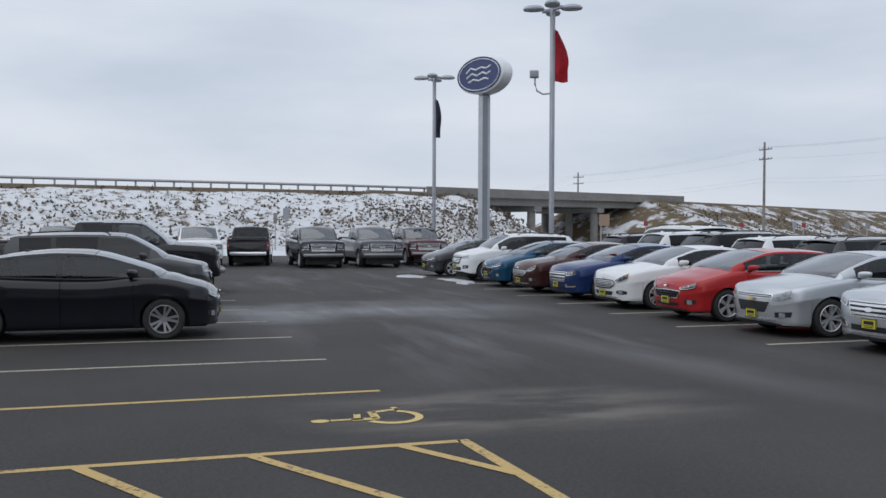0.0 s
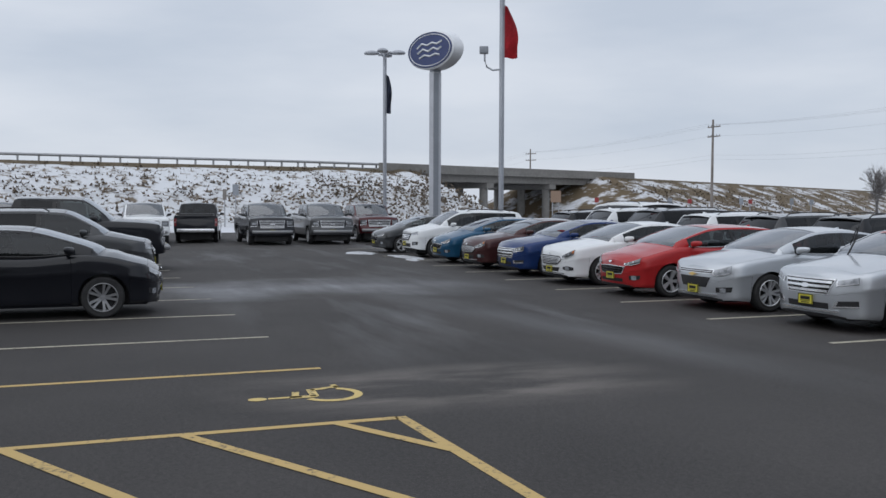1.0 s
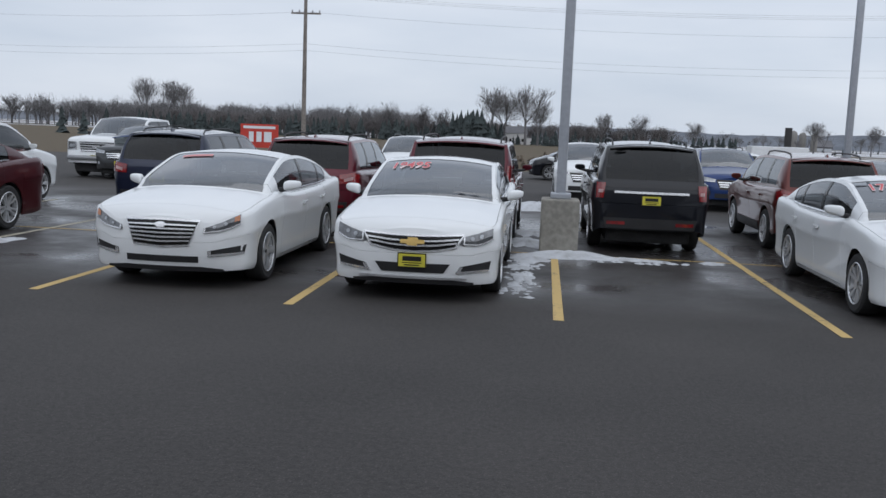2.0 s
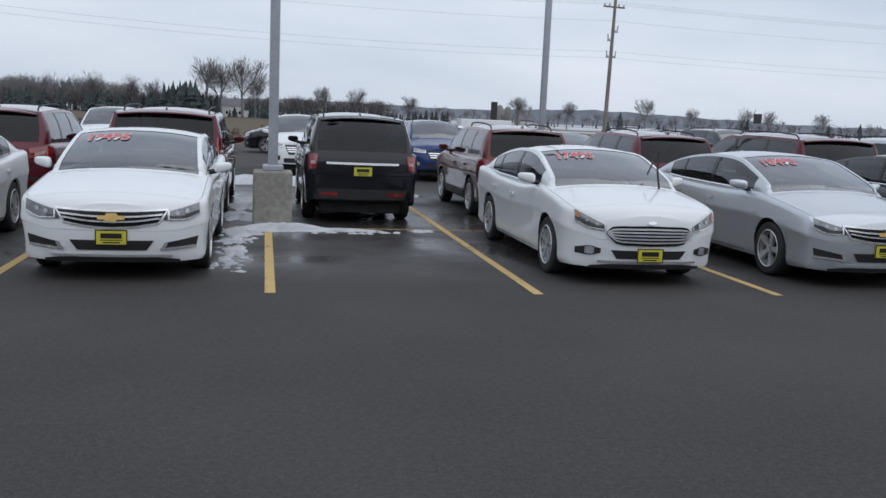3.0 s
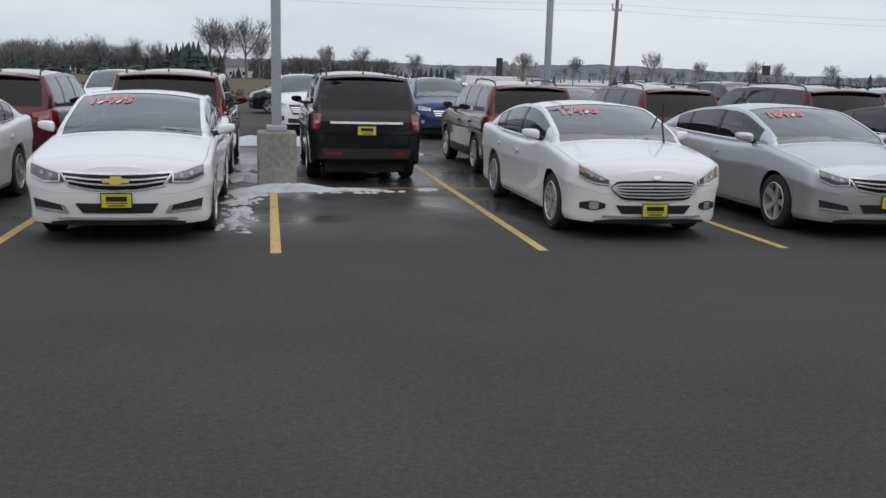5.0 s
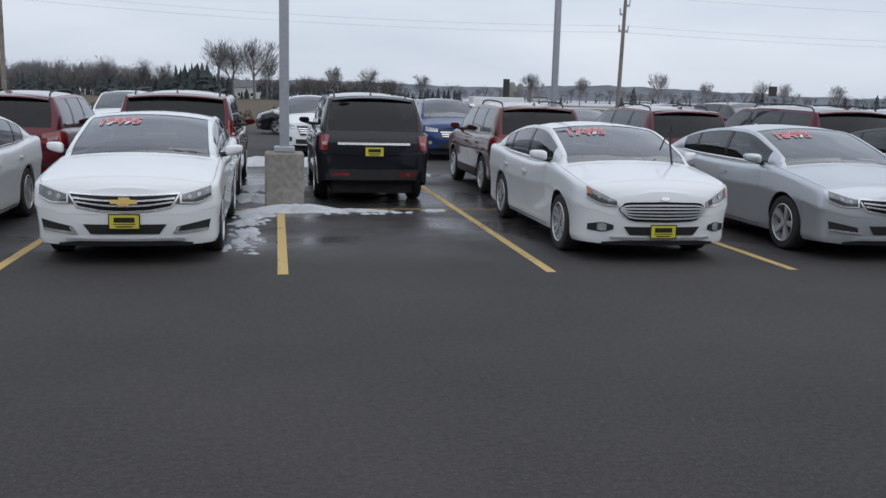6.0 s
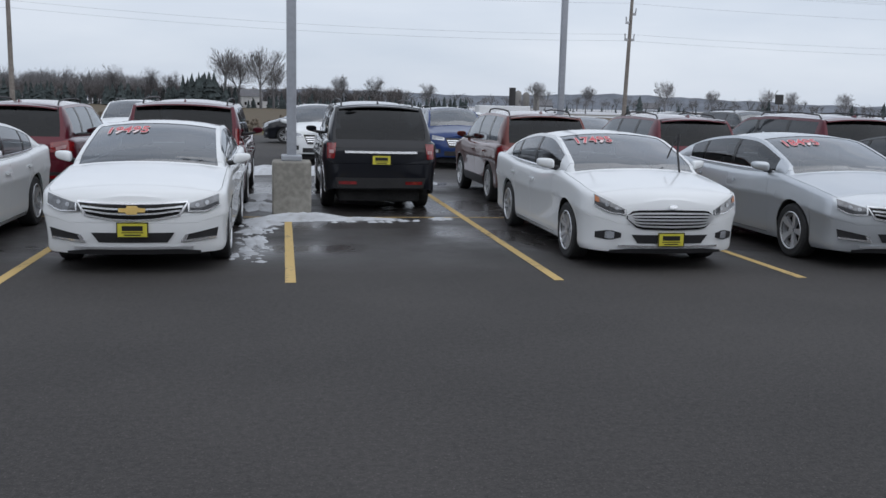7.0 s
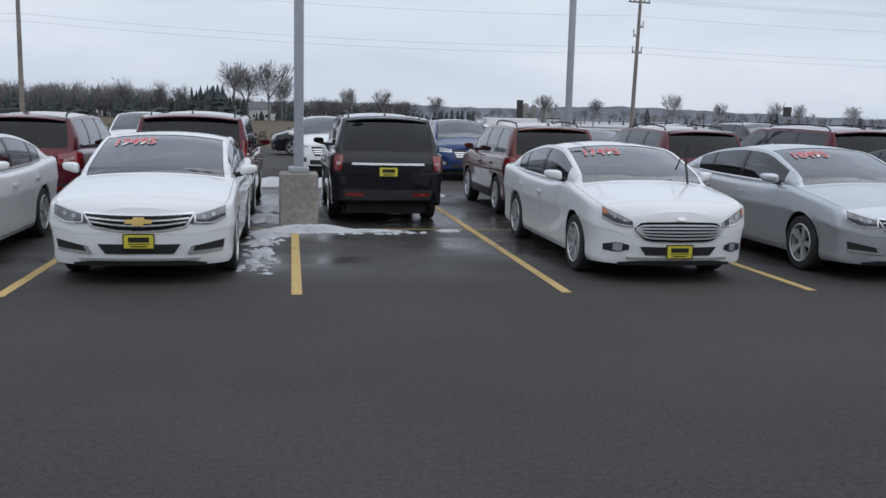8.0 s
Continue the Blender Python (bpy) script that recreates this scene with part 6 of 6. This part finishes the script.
woods("fir_belt", "dark evergreen trees along the meadow", MAT["fir"], [(rnd.uniform(-95, -8), rnd.uniform(186, 212), rnd.uniform(2.2, 4.8)) for _ in range(190)] + [(rnd.uniform(-20, -13), rnd.uniform(188, 196), rnd.uniform(5, 7.5)) for _ in range(20)] + [(rnd.uniform(-8, 40), rnd.uniform(190, 215), rnd.uniform(1.6, 3.4)) for _ in range(80)], "fir", 33)
woods("field_bushes", "scattered dark bushes on the snowy field", MAT["fir"], [(rnd.uniform(45, 330), rnd.uniform(150, 420), rnd.uniform(1.0, 2.6)) for _ in range(170)] + [(94, 235, 5.5), (150, 268, 5.5), (180, 270, 5), (202, 285, 6), (160, 290, 5), (33, 64, 1.6), (37, 66, 1.4), (41, 63, 1.3), (30, 62, 1.1), (-62, 112, 3.5), (-58, 110, 3)], "fir", 34)
woods("field_edge_trees", "distant bare trees beyond the snowy field", MAT["bark"], [(rnd.uniform(20, 520), rnd.uniform(330, 620), rnd.uniform(4, 9)) for _ in range(240)], "bare", 35)
woods("bank_trees", "distant bare trees beyond the raised road", MAT["bark"], [(rnd.uniform(-420, -150), rnd.uniform(400, 560), rnd.uniform(5, 10)) for _ in range(130)] + [(rnd.uniform(-190, -150), rnd.uniform(85, 120), rnd.uniform(3, 5)) for _ in range(40)], "bare", 36)
woods("verge_weeds", "tall dry brown weeds along the verge", MAT["weeds"], [(rnd.uniform(-14, 85), rnd.uniform(52, 74), rnd.uniform(.25, .7)) for _ in range(900)], "fir", 37)


def ridge(name, x0, x1, y, h, seed):
    bm = bmesh.new()
    n = 160
    prev = None
    for i in range(n + 1):
        x = x0 + (x1 - x0) * i / n
        z = h * (.75 + .45 * noise.noise((x * .004 + seed, 0, 0)) + .12 * noise.noise((x * .05, seed, 0)) + .05 * noise.noise((x * .3, seed, 2)))
        z *= min(1, i / 14, (n - i) / 14)
        cur = [bm.verts.new((x, y - 60, -.5)), bm.verts.new((x, y, max(0, z))), bm.verts.new((x, y + 160, -.5))]
        if prev:
            bm.faces.new((prev[0], cur[0], cur[1], prev[1])); bm.faces.new((prev[1], cur[1], cur[2], prev[2]))
        prev = cur
    return tagged(part(name, bm, MAT["ridge"], smooth=True), "low wooded horizon ridge with haze in its colour", "ridge", kind="structure")


# far ridges; their haze is only the material's blue-grey colour
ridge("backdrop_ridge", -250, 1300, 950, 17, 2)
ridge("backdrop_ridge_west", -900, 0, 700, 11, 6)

# house among the trees
hs = thing("farmhouse", "small white farmhouse with a grey gabled roof", "house", pose(-7.2, 206, 0, 0, 0, 15))
part("wall", box_bm(-5, 5, -4, 4, -.1, 5.2), MAT["house"], hs)
rf = bmesh.new()
v = [rf.verts.new(p) for p in ((-5.4, -4.5, 5.1), (5.4, -4.5, 5.1), (5.4, 4.5, 5.1), (-5.4, 4.5, 5.1), (-5.4, 0, 8.4), (5.4, 0, 8.4))]
for q in ((0, 1, 5, 4), (2, 3, 4, 5), (0, 4, 3), (1, 2, 5), (0, 3, 2, 1)): rf.faces.new([v[i] for i in q])
part("roof", rf, MAT["roofing"], hs)
for xx in (-3, 0, 3):
    part("window", box_bm(xx - .5, xx + .5, -4.05, -3.98, 1.2, 2.6), MAT["gloss_black"], hs)
part("wing", box_bm(5, 9, -3, 3, -.1, 3.0), MAT["house"], hs)
hs.scale = (.46, .46, .46)

# silos and barns far across the field
for x, y, r, h in ((108, 420, 1.7, 7.5), (113, 424, 1.6, 7), (117, 420, 1.4, 6.5)):
    si = thing("silo", "distant grey farm silo with a domed top", "silo", pose(x, y, 0), "farm silos")
    part("tank", tube_bm([(0, 0, -.2), (0, 0, h), (0, 0, h + r * .5), (0, 0, h + r * .8)], [r, r, r * .7, r * .1], 16), MAT["bridge"], si, smooth=40)
for x, y, w, d, h in ((126, 440, 8, 5, 3.5), (214, 520, 9, 5, 3.5)):
    bn = thing("barn", "distant low grey farm building", "barn", pose(x, y, 0), "farm barns")
    part("wall", box_bm(-w / 2, w / 2, -d / 2, d / 2, -.1, h * .7), MAT["signgrey2"], bn)
    part("roof", tube_bm([(-w / 2 - .3, 0, h * .62), (w / 2 + .3, 0, h * .62)], d * .62, 4), MAT["roofing"], bn)

# boards, banner and road signs
tr = thing("white_trailer", "plain white box trailer beyond the lot", "trailer", pose(14.3, 60, 0, 0, 0, -4))
part("box", box_bm(-1.7, 1.7, -1, 1, .55, 1.75, bevel=.04), MAT["signwhite"], tr)
for xx in (-.7, .7):
    part("wheel", tube_bm([(xx, -.9, .34), (xx, .9, .34)], .34, 14), MAT["tyre"], tr)
part("chassis", box_bm(-1.6, 1.6, -.8, .8, .36, .56), MAT["black"], tr)
sg = thing("dark_sign_board", "dark narrow roadside sign board", "sign", pose(24.5, 98, 0, 0, 0, 10))
part("post", box_bm(-.15, .15, -.1, .1, -.1, 3.5), MAT["black"], sg)
part("board", box_bm(-.36, .36, -.08, .08, 1.3, 3.7, bevel=.02), MAT["black"], sg)
for x, y in ((80, 140), (118, 150)):
    sg = thing("field_sign", "small dark sign on a thin post", "sign", pose(x, y, 0), "field signs")
    part("post", box_bm(-.07, .07, -.07, .07, -.1, 3.4), MAT["wood"], sg)
    part("board", box_bm(-.7, .7, -.1, .1, 3.0, 4.6, bevel=.02), MAT["black"], sg)
bn = thing("red_banner", "red banner board with pale unreadable bars", "banner", pose(-13.9, 43, 0, 0, 0, 8))
part("board", box_bm(-1.0, 1.0, -.05, .05, .95, 2.35, bevel=.01), MAT["banner"], bn)
for x0, x1, z0, z1 in ((-.85, .85, 2.08, 2.24), (-.55, -.30, 1.30, 1.90), (-.15, .12, 1.30, 1.90), (.25, .65, 1.30, 1.90)):
    part("bar", box_bm(x0, x1, -.062, -.052, z0, z1), MAT["signwhite"], bn)
for xx in (-.9, .9): part("post", box_bm(xx - .04, xx + .04, .055, .12, -.05, 2.3), MAT["galv"], bn)
bn.scale = (.9, 1, .80)


def road_sign(x, y, w, h, z, mat, label, az):
    r = thing("road_sign", label, "road sign", pose(x, y, 0, 0, 0, az), "road signs")
    for xx in ((-w * .3, w * .3) if w > 1 else (0,)):
        part("post", box_bm(xx - .05, xx + .05, .02, .10, -.1, z + h), MAT["galv"], r)
    part("panel", box_bm(-w / 2, w / 2, -.03, .02, z, z + h, bevel=.005), MAT[mat], r)


for x, y, w, h, z, mt, lb in ((-101, 50.5, 1.3, 1.4, 2.2, "rust", "brown road sign on two posts below the bridge"), (-99, 55, .5, .6, 2.2, "road_red", "small red road sign on a post"),
                              (-90, 62, .5, .5, 2.1, "road_red", "small red road sign on a post"), (-92, 72, .5, .5, 2.1, "road_red", "small red road sign on a post"), (-88, 58, .5, .7, 2.0, "signgrey", "small grey road sign on a post"),
                              (-86, 66, .5, .7, 2.0, "signgrey", "small grey road sign on a post"), (-93, 79, .5, .8, 2.0, "signgrey", "small grey road sign on a post"), (-84, 74, .5, .6, 2.0, "signgrey", "small grey road sign on a post"), (-79, 9.5, .5, .9, 2.6, "signgrey", "narrow sign post before the bank"), (-79, 8.6, .3, .9, 2.2, "wood", "narrow wooden post before the bank")):
    road_sign(x, y, w, h, z, mt, lb, 80)

# ---- the parked cars ----
T = {}
for key, spec, nm, cat in (("fusion", SEDAN, "sedan", "car"), ("impala", SALOON, "sedan", "car"), ("taurus", BIGSEDAN, "sedan", "car"), ("malibu", MALIBU, "sedan", "car"),
                           ("sonata", SONATA, "sedan", "car"), ("oldfusion", OLDFUSION, "sedan", "car"), ("hatch", HATCH, "hatchback", "car"), ("compact", FOCUS_SEDAN, "sedan", "car"),
                           ("suv", SUV, "suv", "suv"), ("explorer", EXPLORER, "suv", "suv"), ("minivan", MINIVAN, "minivan", "minivan"), ("pickup", PICKUP, "pickup_truck", "pickup truck")):
    T[key] = (build_car(spec, nm, "parked car", cat, "white"), nm, spec["length"])


def park(kind, x, nose_y, facing, colour, label, group, turn=0, scale=1.0):
    """Parks a car by its nose (facing south or east) or by its tail (facing north)."""
    t, nm, ln = T[kind]
    h = ln * scale / 2
    if facing == "south": return place_car(t, x, nose_y + h, -90 + turn, colour, label, group, nm, scale)
    if facing == "north": return place_car(t, x, nose_y + h, 90 + turn, colour, label, group, nm, scale)
    if facing == "north_nose": return place_car(t, x, nose_y - h, 90 + turn, colour, label, group, nm, scale)
    if facing == "east": return place_car(t, x - h, nose_y, turn, colour, label, group, nm, scale)
    return place_car(t, x + h, nose_y, 180 + turn, colour, label, group, nm, scale)


ROW1, ROW2, ROW3, LEFT, TRUCKS = "front row of parked cars", "second row of parked cars", "third row of parked cars", "cars by the pavement", "row of parked trucks"
c = park("impala", -1.55, 9.5, "south", "white", "white sedan with chrome-barred grille and windscreen price", ROW1); price(c, "19495", -1)
c = park("fusion", 4.12, 9.42, "south", "white", "white sedan with wide slatted grille and windscreen price", ROW1); price(c, "17495", -1); raised_wiper(c, .50)
c = park("impala", 7.0, 9.35, "south", "silver", "silver sedan with red price on the windscreen", ROW1); price(c, "18495", -1)
park("taurus", 9.9, 9.6, "south", "graphite", "dark grey sedan parked beside a silver one", ROW1)
c = park("sonata", -4.28, 9.45, "south", "white", "white sedan with long swept headlights", ROW1); price_bar(c)
c = park("taurus", -9.6, 9.85, "south", "maroon", "dark maroon sedan with three-bar chrome grille", ROW1); price_bar(c)
c = park("taurus", -12.35, 9.8, "south", "silver", "silver sedan with three-bar chrome grille", ROW1); raised_wiper(c, -.35); price_bar(c)
park("malibu", -15.1, 9.7, "south", "silver", "silver sedan with split black grille", ROW1)
park("hatch", -17.85, 9.6, "south", "red", "bright red hatchback with black grille", ROW1)
park("fusion", -20.7, 9.6, "south", "white", "white sedan with slatted grille, yellow plate", ROW1)
park("oldfusion", -23.4, 9.6, "south", "blue", "bright blue sedan with chrome-bar grille", ROW1)
park("fusion", -26.1, 9.6, "south", "brown", "dark brown sedan with slatted grille", ROW1)
park("hatch", -28.9, 9.6, "south", "teal", "candy blue hatchback in the row", ROW1)
park("suv", -32.2, 9.6, "south", "white", "white crossover with dark lower trim", ROW1)
park("hatch", -35.6, 9.4, "south", "graphite", "dark grey hatchback at the row's end", ROW1)

park("explorer", 1.47, 14.62, "north", "black", "black suv seen from behind with chrome strip", ROW2)
park("minivan", -1.62, 14.9, "north", "ruby", "ruby red minivan seen from behind", ROW2)
park("suv", -4.2, 15.1, "north", "ruby", "dark red crossover with a white price tag", ROW2)
park("suv", 4.55, 15.7, "north", "copper", "copper brown crossover seen from behind", ROW2)
park("suv", 7.35, 15.6, "north", "ruby", "red crossover with roof rails from behind", ROW2)
park("minivan", 10.6, 15.4, "north", "ruby", "dark red minivan with tinted rear window", ROW2)
park("minivan", 13.6, 15.6, "north", "silver", "silver minivan in the second row", ROW2)
park("suv", -7.0, 15.6, "north", "navy", "dark navy crossover in the second row", ROW2)
park("minivan", -12.2, 15.0, "north", "white", "white minivan with dark rear glass", ROW2)
for x, k, col, lb in ((-15.1, "suv", "graphite", "dark grey crossover in the second row"), (-17.8, "suv", "black", "black crossover with roof rails"), (-20.5, "suv", "graphite", "dark grey crossover in the second row"),
                      (-23.3, "suv", "white", "white crossover in the second row"), (-26.0, "explorer", "black", "black suv with dark rear window"), (-28.8, "explorer", "white", "white suv in the second row"), (-31.6, "suv", "black", "black crossover in the second row")):
    park(k, x, 15.2, "north", col, lb, ROW2)
park("minivan", -36.6, 19.5, "west", "white", "large white van behind the front row", ROW3, 0, 1.15)
for x, k, col, lb in ((-21, "pickup", "black", "black pickup far behind the rows"), (-28, "explorer", "graphite", "dark suv far behind the rows"), (-14, "pickup", "white", "white pickup far behind the rows")):
    park(k, x, 27, "south", col, lb, ROW3)

park("suv", 4.75, 24.6, "south", "blue", "blue crossover facing the lane", ROW3)
park("suv", .95, 25.2, "south", "white", "white crossover beside a lamp post", ROW3)
park("suv", -4.3, 26.0, "south", "white", "white crossover facing the lane", ROW3)
park("compact", -.9, 39.5, "west", "black", "black sedan standing side-on", ROW3)
park("fusion", 5.2, 40.0, "west", "white", "white sedan standing side-on", ROW3)
park("fusion", 9.6, 26.5, "south", "graphite", "dark grey sedan in the third row", ROW3)
park("compact", -9.9, 27.5, "east", "blue", "blue sedan beyond the red crossovers", ROW3, -20)
for x, k, col in ((12.6, "suv", "black"), (15.4, "explorer", "graphite"), (18.2, "minivan", "silver"), (21.0, "suv", "maroon"), (24.0, "fusion", "silver"), (-13.0, "suv", "graphite")):
    park(k, x, 26.5, "south", col, f"{col} {'crossover' if k != 'fusion' else 'sedan'} standing in the third row", ROW3)

# cars by the pavement, noses to the lane
park("compact", -17.85, .60, "north_nose", "black", "black compact sedan with split-spoke wheels", LEFT, 0, 1.05)
park("suv", -23.9, .75, "north_nose", "graphite", "dark grey crossover with roof rails", LEFT, 0, 1.04)
park("pickup", -28.6, 1.25, "north_nose", "black", "black pickup truck by the pavement", LEFT, 0, 1.07)
park("compact", -30.0, -8.0, "east", "graphite", "dark sedan beyond the pavement", LEFT)
for y, xn, col, lb in ((-9.2, -40.5, "black", "black pickup facing the lot"), (1.2, -43.5, "white", "white pickup truck with chrome bumper"), (6.6, -42.5, "black", "black pickup truck with chrome grille"),
                       (9.4, -42.6, "graphite", "dark grey pickup truck with chrome grille"), (12.2, -44.5, "maroon", "dark maroon pickup truck"), (-5.2, -46.5, "graphite", "dark pickup truck at the lot's edge"),
                       (-14.5, -44.0, "silver", "silver pickup truck at the lot's edge"), (-2.2, -47.0, "white", "white pickup truck at the lot's edge")):
    park("pickup", xn, y, "east", col, lb, TRUCKS)
park("pickup", -51.5, 3.9, "west", "black", "black pickup truck parked tail out", TRUCKS, -8)

# the patterns were only to copy from
for t, _, _ in T.values():
    for o in [*t.children_recursive, t]:
        bpy.data.objects.remove(o)
